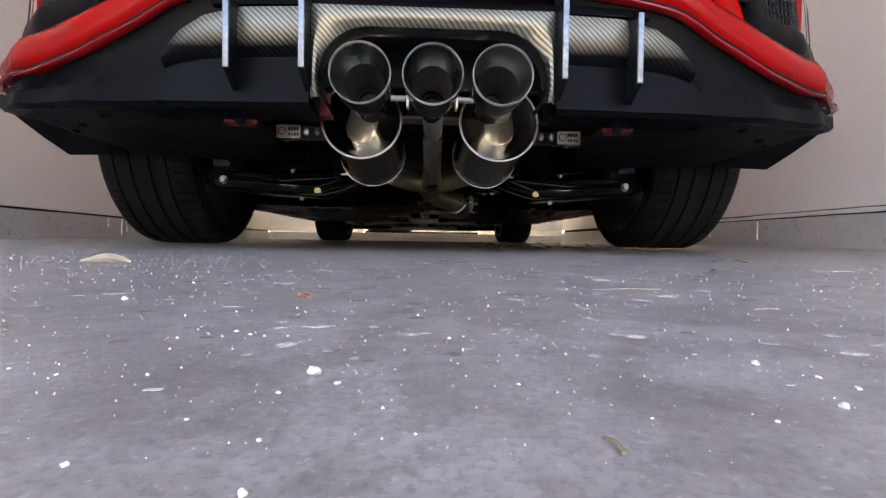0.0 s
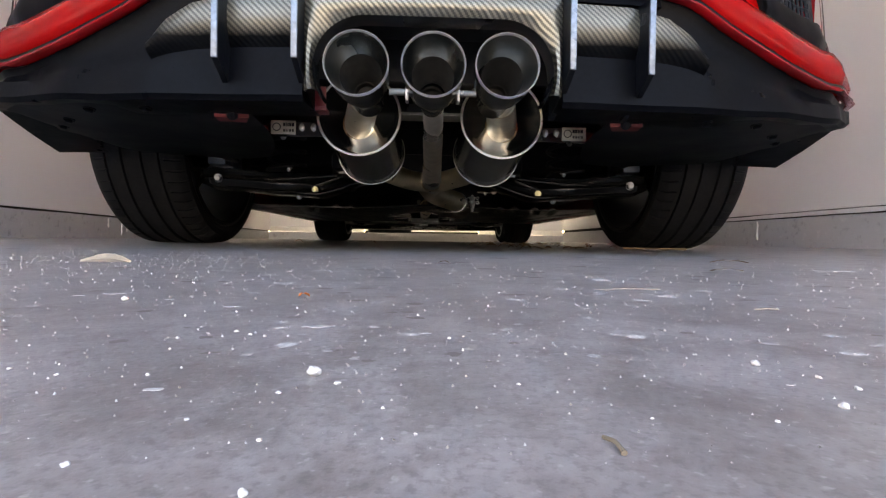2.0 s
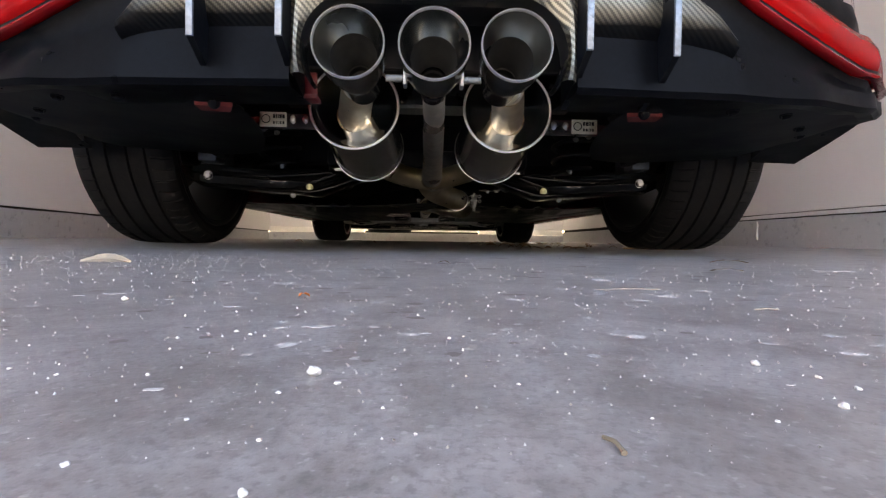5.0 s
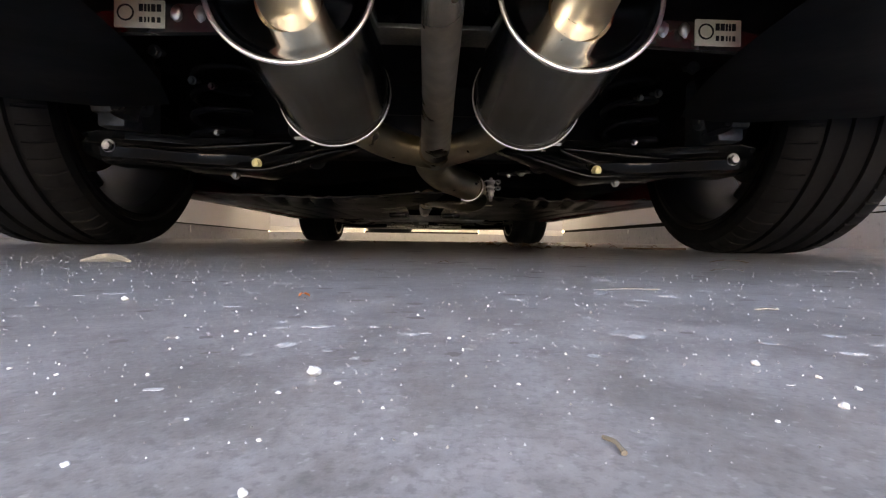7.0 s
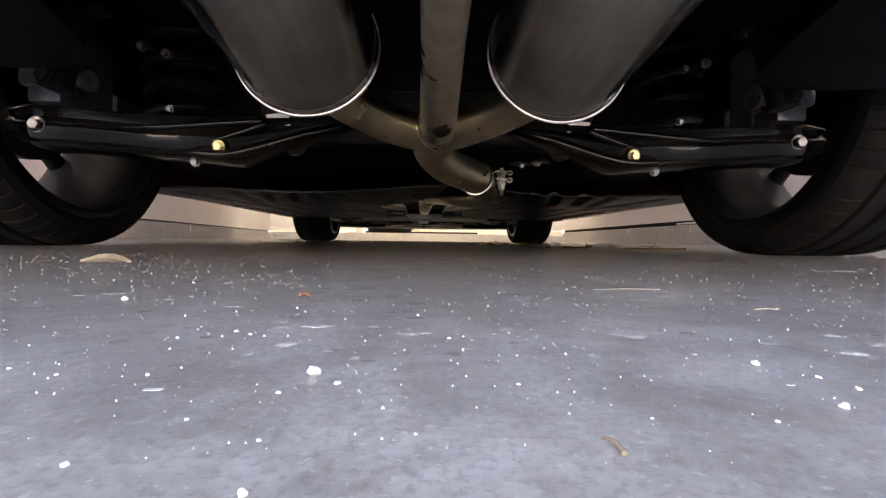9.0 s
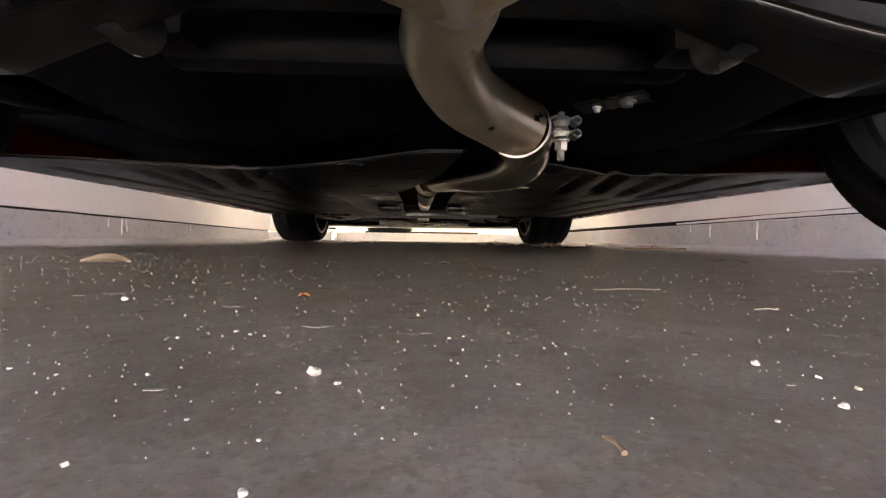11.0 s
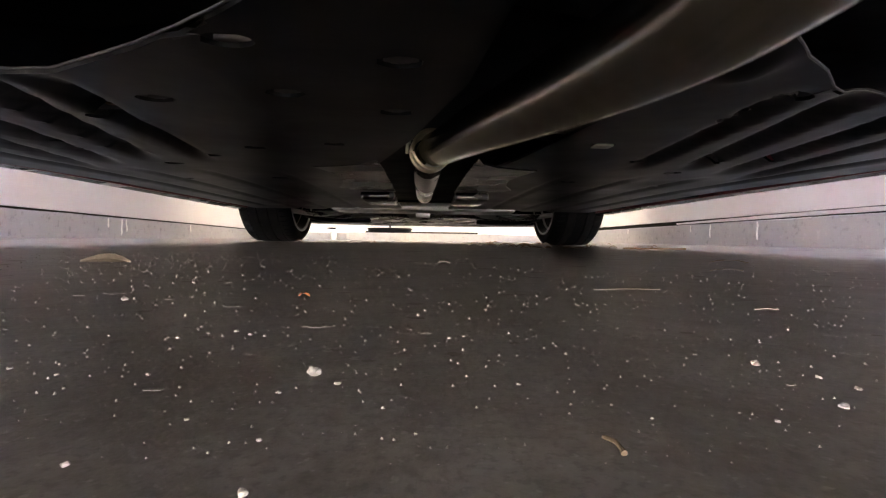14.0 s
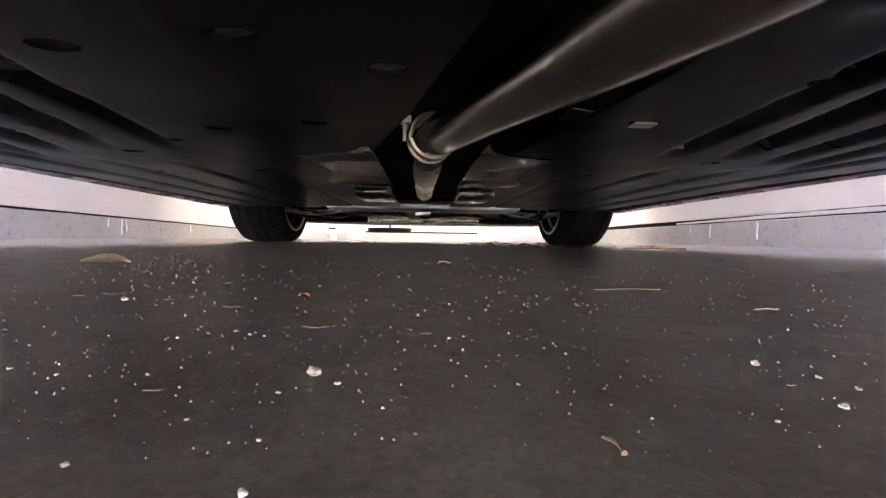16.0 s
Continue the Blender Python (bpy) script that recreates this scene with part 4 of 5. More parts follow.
def build_tray(s):
    bm = bmesh.new()
    nu, nv = 84, 150
    grid = []
    for j in range(nv + 1):
        v = (j / nv) ** 1.25
        row = []
        y_mid = 0.3 + 2.0 * v
        for i in range(nu + 1):
            inner = float(np.interp(y_mid, (0.2, 0.5, 0.7, 0.9, 1.0, 1.4, 2.3), (0.058, 0.03, -0.02, -0.09, -0.11, -0.10, -0.10))) if s < 0 else \
                float(np.interp(y_mid, (0.2, 0.5, 0.8, 0.95, 1.4, 2.3), (0.196, 0.185, 0.15, 0.12, 0.11, 0.11)))
            x = s * 0.80 + (inner - s * 0.80) * i / nu
            y0 = tray_rear(x)
            y = y0 + (2.32 - y0) * v
            row.append((x, y, tray_height(x, y)))
        grid.append(row)
    vs = [[bm.verts.new(p) for p in row] for row in grid]
    for j in range(nv):
        for i in range(nu):
            q = (vs[j][i], vs[j][i + 1], vs[j + 1][i + 1], vs[j + 1][i])
            cx, cy = sum(p.co.x for p in q) / 4, sum(p.co.y for p in q) / 4
            if any(abs(cx - hx) < 0.017 and abs(cy - hy) < 0.013 and abs(cx - hx) + abs(cy - hy) < 0.026 for hx, hy in HOLES[s]):
                continue
            bm.faces.new(q)
    bmesh.ops.delete(bm, geom=[v for v in bm.verts if not v.link_faces], context="VERTS")
    # round the slots' edges
    for e in [e for e in bm.edges if len(e.link_faces) == 1]:
        for v in e.verts:
            for hx, hy in HOLES[s]:
                dx, dy = v.co.x - hx, v.co.y - hy
                if abs(dx) < 0.028 and abs(dy) < 0.024:
                    a = math.atan2(dy / 0.012, dx / 0.018)
                    v.co.x, v.co.y = hx + 0.018 * math.cos(a), hy + 0.012 * math.sin(a)
    bmesh.ops.solidify(bm, geom=bm.faces[:], thickness=0.0035)
    tray = part("floor_tray", bm, M_TRAYF, car, "black ribbed floor tray with slots")
    # rolled rear lip and the slots' far edges, their catch of light painted grey
    bm = bmesh.new()
    xs = np.linspace(-0.78, 0.055, 60) if s < 0 else np.linspace(0.198, 0.78, 50)
    tube(bm, [(x, tray_rear(x) - 0.001, tray_height(x, tray_rear(x)) + 0.0008) for x in xs], 0.0010, 8)
    part("tray_lip", bm, M_LIPEDGE, tray, "rolled tray edge, its highlight painted grey")
    for hx, hy in HOLES[s]:
        bm = bmesh.new()
        z = tray_height(hx, hy + 0.012)
        box(bm, hx - 0.013, hx + 0.013, hy + 0.0105, hy + 0.0125, z - 0.0004, z + 0.005, 0.0006)
        part("slot_edge", bm, M_LIPEDGE, tray, "slot's far edge, painted grey as if lit")
    # triangular shield at the tray's inner front corner
    bm = bmesh.new()
    o = [(0.207, 0.885), (0.165, 0.872), (0.125, 0.850), (0.098, 0.815), (0.084, 0.76), (0.080, 0.95), (0.080, 1.10), (0.082, 1.34), (0.205, 1.28), (0.222, 1.24), (0.196, 1.16), (0.180, 1.04), (0.192, 0.94)]
    prism(bm, o, 0.153, 0.156)
    if s < 0:
        bmesh.ops.transform(bm, matrix=Matrix.Diagonal((-1, 1, 1, 1)), verts=bm.verts)
    part("heat_shield", bm, M_GLOSS, car, "black stamped heat shield")
    bm = bmesh.new()
    box(bm, s * 0.09, s * 0.19, 1.42, 1.66, 0.138, 0.165, 0.008)
    part("bracket", bm, M_GLOSS, car, "black tunnel bracket")
    for x, y, mat, lab in (((0.235, 0.628, M_PLATE, "pale tape tag"),) if s > 0 else ((-0.334, 0.525, M_RUST, "red tape tag"),)):
        bm = bmesh.new()
        box(bm, x - 0.012, x + 0.012, y - 0.008, y + 0.012, tray_height(x, y) - 0.003, tray_height(x, y) - 0.001, 0, None)
        part("tag", bm, mat, tray, lab)


def build_suspension():
    for s in (-1, 1):
        # pressed arm: deep at the wheel, beaked at the inner bush
        bm = bmesh.new()
        rings = []
        for x in np.linspace(0.655, 0.12, 44):
            zc, h, d = (float(np.interp(-x, (-0.655, -0.61, -0.57, -0.45, -0.37, -0.31, -0.25, -0.165, -0.12), row)) for row in
                        ((0.197, 0.190, 0.189, 0.181, 0.179, 0.175, 0.186, 0.203, 0.216), (0.020, 0.033, 0.032, 0.032, 0.034, 0.036, 0.025, 0.012, 0.010), (0.7, 1.0, 0.9, 0.9, 1.0, 1.1, 0.9, 0.6, 0.5)))
            bulge = 0.006 * math.exp(-((x - 0.52) / 0.05) ** 2)
            rings.append([(s * x, -0.205 + d * e - bulge * max(0, 1 - abs(q)), zc + h * q) for e, q in
                          ((-0.020, 1.0), (-0.033, 0.95), (-0.035, 0.86), (-0.028, 0.72), (-0.024, 0.50), (-0.027, 0.30), (-0.036, 0.12), (-0.038, -0.05), (-0.034, -0.35), (-0.030, -0.60), (-0.034, -0.80), (-0.030, -0.95), (-0.018, -1.0),
                           (0.03, -1.0), (0.036, -0.9), (0.036, 0.9), (0.03, 1.0))])
        cage(bm, rings)
        arm = part("lower_arm", bm, M_ARM, car, "gloss black stamped lower suspension arm")
        bm = bmesh.new()
        tube(bm, smooth_path([(s * 0.47, -0.240, 0.189), (s * 0.41, -0.243, 0.1905), (s * 0.33, -0.243, 0.197), (s * 0.268, -0.238, 0.203), (s * 0.262, -0.239, 0.198), (s * 0.295, -0.243, 0.184), (s * 0.335, -0.246, 0.170)], 6), [0.002] * 4 + [0.0055] * 29 + [0.004] * 4, 12)
        part("pressed_rib", bm, M_ARM, arm)
        bm = bmesh.new()
        tube(bm, smooth_path([(s * 0.385, -0.235, 0.154), (s * 0.345, -0.246, 0.150), (s * 0.31, -0.246, 0.150), (s * 0.26, -0.236, 0.165), (s * 0.20, -0.225, 0.187), (s * 0.15, -0.215, 0.200)], 6), [0.004] * 3 + [0.009] * 22 + [0.007] * 6, 14, flat=0.8)
        part("arm_lobe", bm, M_ARM, arm)
        # bracket at the inner bush with a folded tab
        bm = bmesh.new()
        lathe(bm, [(0.004, -0.03), (0.018, -0.03), (0.020, -0.027), (0.020, 0.03), (0.004, 0.03)], axis((s * 0.236, -0.17, 0.186), (s * 0.236, -0.10, 0.188)), 24, closed=True)
        part("bush", bm, M_HANG, arm, "dark rubber bush")
        bm = bmesh.new()
        prism(bm, [(0.222, 0.196), (0.246, 0.192), (0.262, 0.217), (0.226, 0.222)], 0.0, 0.003, Matrix(((s, 0, 0, 0), (0, 0, 1, -0.225), (0, 1, 0, 0), (0, 0, 0, 1))))
        part("tab", bm, M_ALU, arm, "pale folded steel tab")
        for x, y, z, r in ((0.3804, -0.20, 0.1445, 0.006), (0.240, -0.205, 0.184, 0.007), (0.537, -0.20, 0.3815, 0.009), (0.4655, -0.20, 0.328, 0.006), (0.428, -0.20, 0.318, 0.005), (0.40, -0.24, 0.219, 0.004)):
            bm = bmesh.new()
            bolt(bm, (s * x, y, z), (s * x, y - 0.2, z - 0.05), r, 0.010)
            tube(bm, [(s * x, y, z), (s * x, y + 0.03, z + 0.008)], r * 0.7, 8)
            part("bolt", bm, M_DULL, arm, "dull grey bolt")
        bm = bmesh.new()
        bolt(bm, (s * 0.3225, -0.252, 0.161), (s * 0.3225, -0.40, 0.13), 0.0066, 0.009)
        part("bolt", bm, M_BRASS, arm, "yellow zinc flange bolt")
        bm = bmesh.new()
        bolt(bm, (s * 0.600, -0.240, 0.190), (s * 0.60, -0.40, 0.18), 0.0085, 0.010)
        part("bolt", bm, M_DULL, arm, "dull zinc flange bolt")
        bm = bmesh.new()
        box(bm, s * 0.612, s * 0.664, -0.200, -0.13, 0.262, 0.292, 0.008)
        box(bm, s * 0.598, s * 0.652, -0.195, -0.13, 0.236, 0.264, 0.006)
        box(bm, s * 0.60, s * 0.64, -0.125, -0.05, 0.18, 0.40, 0.012)
        lathe(bm, [(0.004, 0.0), (0.017, 0.0), (0.019, 0.003), (0.019, 0.008), (0.011, 0.010), (0.011, 0.05)], axis((s * 0.575, -0.16, 0.283), (s * 0.70, -0.12, 0.29)), 24)
        part("knuckle", bm, M_CAST, car, "grey cast knuckle")
        bm = bmesh.new()
        tube(bm, [(s * 0.44 + 0.055 * math.cos(k * 0.35), -0.12 + 0.055 * math.sin(k * 0.35), 0.205 + 0.0024 * k) for k in range(75)], 0.007, 8)
        part("coil_spring", bm, M_PAN, car, "black coil spring")
        bm = bmesh.new()
        tube(bm, smooth_path([(s * 0.60, -0.02, 0.225), (s * 0.57, 0.10, 0.215), (s * 0.52, 0.24, 0.225), (s * 0.47, 0.36, 0.24)], 6), 0.030, 18, flat=0.7)
        trail = part("trailing_arm", bm, M_ARM, car, "gloss black pressed trailing arm")
        bm = bmesh.new()
        bolt(bm, (s * 0.47, 0.335, 0.222), (s * 0.47, 0.30, 0.10), 0.011, 0.012)
        part("bolt", bm, M_ZINC, trail, "zinc flange bolt")
        bm = bmesh.new()
        tube(bm, smooth_path([(s * 0.55, 0.06, 0.245), (s * 0.40, 0.10, 0.235), (s * 0.24, 0.085, 0.24), (0.0, 0.08, 0.245)], 6), 0.011, 12)
        part("anti_roll_bar", bm, M_ARM, car, "gloss black anti-roll bar")
        bm = bmesh.new()
        tube(bm, [(s * 0.56, -0.26, 0.24), (s * 0.54, -0.24, 0.36)], 0.022, 14)
        bolt(bm, (s * 0.555, -0.285, 0.252), (s * 0.555, -0.5, 0.25), 0.009, 0.01)
        part("damper", bm, M_PAN, car, "dark damper")
    for x0, x1, y0, y1, z0, z1 in ((-0.30, 0.30, -0.14, -0.07, 0.235, 0.29), (-0.30, 0.30, 0.0, 0.05, 0.215, 0.262), (-0.31, -0.24, -0.066, -0.004, 0.215, 0.262), (0.24, 0.31, -0.066, -0.004, 0.215, 0.262)):
        bm = bmesh.new()
        box(bm, x0, x1, y0, y1, z0, z1, 0.014)
        part("subframe_rail", bm, M_PAN, car, "black rear subframe rail")
    # corrugated heat-shield edge beside the pipe
    bm = bmesh.new()
    cage(bm, [[(0.165, y, 0.176 + 0.0015 * (k % 2)), (0.198, y, 0.172 + 0.0015 * (k % 2)), (0.198, y, 0.1735 + 0.0015 * (k % 2)), (0.165, y, 0.1775 + 0.0015 * (k % 2))] for k, y in enumerate(np.linspace(0.66, 0.71, 11))])
    part("shield_edge", bm, M_ALU, car, "corrugated aluminium heat-shield edge")
    bm = bmesh.new()
    prism(bm, [(0.178, 0.055), (0.236, -0.008), (0.262, 0.02), (0.204, 0.085)], 0.190, 0.195)
    br = part("subframe_bracket", bm, M_HANG, car, "dark grey subframe bracket")
    for x, y in ((0.232, 0.022), (0.206, 0.05)):
        bm = bmesh.new()
        bolt(bm, (x, y, 0.190), (x, y, 0.0), 0.007 if x > 0.22 else 0.004, 0.007)
        part("bolt", bm, M_ZINC, br)


CENTRE = smooth_path([(-0.001, -0.952, 0.2205), (0.001, -0.90, 0.2225), (0.004, -0.75, 0.219), (0.008, -0.5, 0.204), (0.010, -0.33, 0.192), (0.013, -0.235, 0.186)], 7)
LINK = smooth_path([(0.010, -0.275, 0.193), (0.013, -0.22, 0.1875), (0.006, -0.14, 0.185), (0.031, -0.055, 0.172), (0.075, -0.006, 0.161), (0.107, 0.022, 0.153)], 7)


def droop(bm, mid):
    """Bends the tail of a tip down to meet its pipe."""
    for v in bm.verts:
        h = min(1.05, max(0, (v.co.y + 1.040) / 0.064))
        v.co.z -= (0.016 if not mid else 0.021) * h ** 1.4
        v.co.x *= 1 - 0.035 * h


def build_exhaust():
    bm = bmesh.new()
    tube(bm, CENTRE, [float(np.interp(p.y, (-0.97, -0.86, -0.70, -0.54, -0.35, -0.25, -0.2), (0.0152, 0.0165, 0.0195, 0.0212, 0.0255, 0.0285, 0.0335))) for p in CENTRE], 28, caps=False)
    ex = part("exhaust", bm, M_PIPE, car, "steel exhaust system with twin mufflers and triple tips")
    bm = bmesh.new()
    tube(bm, LINK, [float(np.interp(p.y, (-0.27, -0.22, -0.15), (0.0285, 0.0315, 0.0345))) for p in LINK], 32)
    part("link_pipe", bm, M_HEAT, ex, "straw-tinted link pipe")
    # collar at the junction
    bm = bmesh.new()
    lathe(bm, [(0.0288, -0.012), (0.0315, -0.006), (0.0315, 0.006), (0.0288, 0.012)], axis((0.0105, -0.285, 0.1895), (0.0, -0.9, 0.222)), 28)
    part("weld_collar", bm, M_HEAT, ex, "heat-tinted weld")
    for s in (-1, 1):
        c0, c1 = Vector((s * 0.1375, -0.721, 0.2600)), Vector((s * 0.1395, -0.466, 0.2330))
        m = axis(c0, c1)
        L = (c1 - c0).length
        bm = bmesh.new()
        lathe(bm, [(0.0762, 0.004), (0.0762, L - 0.004)], m, 64)
        can = part("muffler", bm, M_CAN, ex, "brushed steel muffler can")
        bm = bmesh.new()
        lathe(bm, [(0.001, 0.0052), (0.024, 0.0050), (0.045, 0.0046), (0.062, 0.0040), (0.069, 0.0030), (0.0735, 0.0006), (0.0765, 0.0006), (0.0768, 0.008)], m, 64)
        part("end_cap", bm, M_CAP, can, "polished dished end cap")
        for h in (0.001, L - 0.003):
            bm = bmesh.new()
            lathe(bm, [(0.0782 + 0.0026 * math.cos(a), h + 0.0028 * math.sin(a)) for a in (k * math.pi / 4 for k in range(8))], m, 72, closed=True)
            part("rolled_seam", bm, M_RING, can, "bright rolled seam")
        bm = bmesh.new()
        lathe(bm, [(0.0764, L - 0.012), (0.0788, L - 0.009), (0.0792, L - 0.003), (0.0792, L), (0.074, L + 0.003), (0.03, L + 0.012), (0.001, L + 0.012)], m, 64)
        part("end_cap", bm, M_STEEL, can, "polished rolled end cap")
        # outlet to the tip, widening towards the can, with a weld bead at the cap
        pts = smooth_path([(s * 0.137, -0.708, 0.2425), (s * 0.1345, -0.735, 0.2405), (s * 0.116, -0.85, 0.2325), (s * 0.1000, -0.940, 0.2268), (s * 0.0990, -0.950, 0.2260)], 7)
        bm = bmesh.new()
        tube(bm, pts, [float(np.interp(q.y, (-0.98, -0.90, -0.72), (0.0212, 0.0235, 0.0285))) for q in pts], 32, caps=False)
        part("outlet_pipe", bm, M_HEAT, ex, "straw-tinted outlet pipe")
        bm = bmesh.new()
        lathe(bm, [(0.0285, -0.004), (0.0312, -0.001), (0.0318, 0.002), (0.0300, 0.005), (0.0285, 0.006)], axis((s * 0.1365, -0.7175, 0.2420), (s * 0.116, -0.85, 0.2330)), 36)
        part("weld", bm, M_WELD, can, "straw and blue tinted weld bead")
        bm = bmesh.new()
        lathe(bm, [(0.0212, -0.003), (0.0226, 0.0), (0.0212, 0.003)], axis((s * 0.0995, -0.9430, 0.2264), (s * 0.116, -0.85, 0.2325)), 28)
        part("weld", bm, M_WELD, can, "straw and blue tinted weld bead")
        # inlet from the junction
        bm = bmesh.new()
        tube(bm, smooth_path([(s * 0.135, -0.47, 0.216), (s * 0.128, -0.42, 0.206), (s * 0.095, -0.35, 0.197), (s * 0.05, -0.285, 0.190), (0.012, -0.240, 0.186)], 6), 0.0275, 24)
        part("inlet_pipe", bm, M_HEAT, ex, "heat-tinted branch pipe")
        # hanger arm with badge
        bm = bmesh.new()
        cage(bm, [[(s * x, y - 0.004, z - h), (s * x, y - 0.004, z + h), (s * x, y + 0.004, z + h), (s * x, y + 0.004, z - h)] for x, y, z, h in
                  ((0.19, -0.69, 0.236, 0.013), (0.27, -0.68, 0.238, 0.014), (0.34, -0.67, 0.236, 0.010), (0.43, -0.66, 0.236, 0.005))])
        hang = part("hanger", bm, M_HANG, ex, "dark tapered steel exhaust hanger")
        bm = bmesh.new()
        box(bm, s * 0.2660, s * 0.3145, -0.688, -0.6855, 0.2265, 0.2535, 0.0008)
        badge = part("badge", bm, M_PLATE, hang, "cream metal badge with worn black marks")
        build_badge_marks(s, hang)
        for x in (0.2305, 0.2530):
            bm = bmesh.new()
            bmesh.ops.create_icosphere(bm, subdivisions=2, radius=0.0068, matrix=Matrix.Translation((s * x, -0.691, 0.240)) @ Matrix.Diagonal((0.8, 0.6, 1.2, 1)))
            for v in bm.verts:
                v.co += 0.0018 * noise.noise_vector(v.co * 300)
            part("weld_blob", bm, M_ZINC, hang, "shiny weld")
    # tailpipe tips
    for x, z in ((-0.0985, 0.2415), (-0.002, 0.2425), (0.0915, 0.2435)):
        mid = abs(x) < 0.05
        r = 0.0405
        to = (x * 0.985, -0.94, z - 0.001)
        m = axis((x, -1.052, z), to)
        bm = bmesh.new()
        rear = 0.0175 if mid else 0.0235
        lathe(bm, [(r, 0.004), (r * 1.005, 0.012), (r * 0.98, 0.030), (r * 0.90, 0.046), (r * 0.72, 0.062), (rear, 0.074), (rear - 0.0005, 0.106), (rear - 0.004, 0.107)], m, 64)
        droop(bm, mid)
        tip = part("tailpipe_tip", bm, M_TIPIN, ex, "black chrome tailpipe tip")
        bm = bmesh.new()
        lathe(bm, [(r * 0.962, 0.004), (r * 0.968, 0.0), (r * 0.99, -0.0018), (r * 1.014, 0.0), (r * 1.017, 0.0028), (r * 1.004, 0.007)], m, 64)
        part("tip_rim", bm, M_RING, tip, "bright polished rolled rim")
        bm = bmesh.new()
        lathe(bm, [(r * 0.982, 0.002), (r * 0.93, 0.010), (r * 0.86, 0.020), (r * 0.77, 0.030), (r * 0.70, 0.036)], m, 64)
        droop(bm, mid)
        part("tip_lining", bm, M_LINING, tip, "grey flared tip lining")
        # the bore turns matt black past the grey lining
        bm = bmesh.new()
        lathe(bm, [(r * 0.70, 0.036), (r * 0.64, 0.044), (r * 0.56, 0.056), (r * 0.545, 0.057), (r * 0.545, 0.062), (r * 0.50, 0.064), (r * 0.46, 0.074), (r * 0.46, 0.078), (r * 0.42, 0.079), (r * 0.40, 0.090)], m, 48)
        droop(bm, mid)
        part("tip_bore", bm, M_BORE, tip, "matt black stepped bore")
        # near-black disc closes the bore: the pipe's deep shade put into colour
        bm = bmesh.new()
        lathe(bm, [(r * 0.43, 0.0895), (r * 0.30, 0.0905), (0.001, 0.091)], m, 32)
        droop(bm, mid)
        part("tip_depth_disc", bm, M_GAP, tip, "near-black disc closing the bore, standing for its deep shade")
        if mid:
            for q in (-1, 1):
                bm = bmesh.new()
                box(bm, x + q * 0.034 - 0.0022, x + q * 0.034 + 0.0022, -1.018, -1.000, z - 0.036, z - 0.012, 0.001)
                part("clip", bm, M_DULL, tip, "grey steel clip")
    # tabs that tie the tips together
    bm = bmesh.new()
    box(bm, -0.068, 0.068, -0.905, -0.900, 0.246, 0.256, 0.001)
    part("tip_bar", bm, M_HANG, ex, "grey steel bar between the tips")
    # lower edge of the rear floor, with its bright lip
    bm = bmesh.new()
    box(bm, -0.33, 0.33, -0.47, -0.42, 0.330, 0.39, 0.004)
    beam = part("rear_floor_edge", bm, M_GLOSS, car, "black rear floor edge with bright lower lip")
    bm = bmesh.new()
    box(bm, -0.115, 0.115, -0.482, -0.42, 0.3225, 0.3295, 0.001)
    part("floor_lip", bm, M_ZINC, beam, "bright metal lip")
    # clamp behind the junction, then the mid pipe to the front clamp
    build_clamp(ex)
    bm = bmesh.new()
    tube(bm, smooth_path([(0.104, 0.016, 0.1525), (0.118, 0.055, 0.146), (0.130, 0.105, 0.141), (0.134, 0.17, 0.138), (0.1275, 0.255, 0.139), (0.1045, 0.40, 0.150), (0.068, 0.62, 0.171), (0.034, 0.84, 0.190), (0.018, 0.925, 0.198)], 8), 0.0325, 36)
    part("mid_pipe", bm, M_MID, ex, "long grey steel exhaust pipe")
    bm = bmesh.new()
    m = axis((0.012, 0.925, 0.198), (-0.005, 1.02, 0.190))
    lathe(bm, [(0.0365, -0.004), (0.041, -0.002), (0.041, 0.006), (0.037, 0.008), (0.036, 0.03), (0.040, 0.032), (0.040, 0.038), (0.032, 0.04)], m, 40)
    fl = part("front_flange", bm, M_HEAT, ex, "heat-tinted pipe flange")
    bm = bmesh.new()
    tube(bm, smooth_path([(0.010, 0.955, 0.196), (0.006, 1.05, 0.186), (0.002, 1.2, 0.178), (0.0, 1.5, 0.185), (0.0, 1.9, 0.195)], 6), 0.030, 28)
    part("front_pipe", bm, M_PIPE, ex, "polished front pipe")
    bm = bmesh.new()
    bolt(bm, (-0.036, 0.932, 0.220), (-0.040, 0.95, 0.150), 0.006, 0.012)
    tube(bm, [(-0.036, 0.932, 0.232), (-0.038, 0.94, 0.190)], 0.0036, 10)
    box(bm, -0.045, -0.026, 0.928, 0.938, 0.220, 0.232, 0.001)
    part("flange_bolt", bm, M_ZINC, fl, "zinc clamp bolt")


def build_badge_marks(s, hang):
    rng = random.Random(2)
    bm = bmesh.new()
    lathe(bm, [(0.0066, 0), (0.0082, 0), (0.0082, 0.0006), (0.0066, 0.0006)], axis((s * (0.303 if s < 0 else 0.277), -0.6882, 0.2405), (s * (0.303 if s < 0 else 0.277), -0.8, 0.2405)), 20, closed=True)
    x = 0.269 if s < 0 else 0.287
    part("badge_mark", bm, M_GAP, hang, "black ring mark")
    for k in range(5):
        w = rng.uniform(0.002, 0.0042)
        for z0, z1, a, b in ((0.242, 0.249, 0.0, w), (0.2315, 0.2365, 0.0006, w * 0.9)):
            bm = bmesh.new()
            box(bm, s * (x + a), s * (x + b), -0.6888, -0.688, z0, z1)
            part("badge_mark", bm, M_GAP, hang, "black bar mark")
        x += w + 0.0012


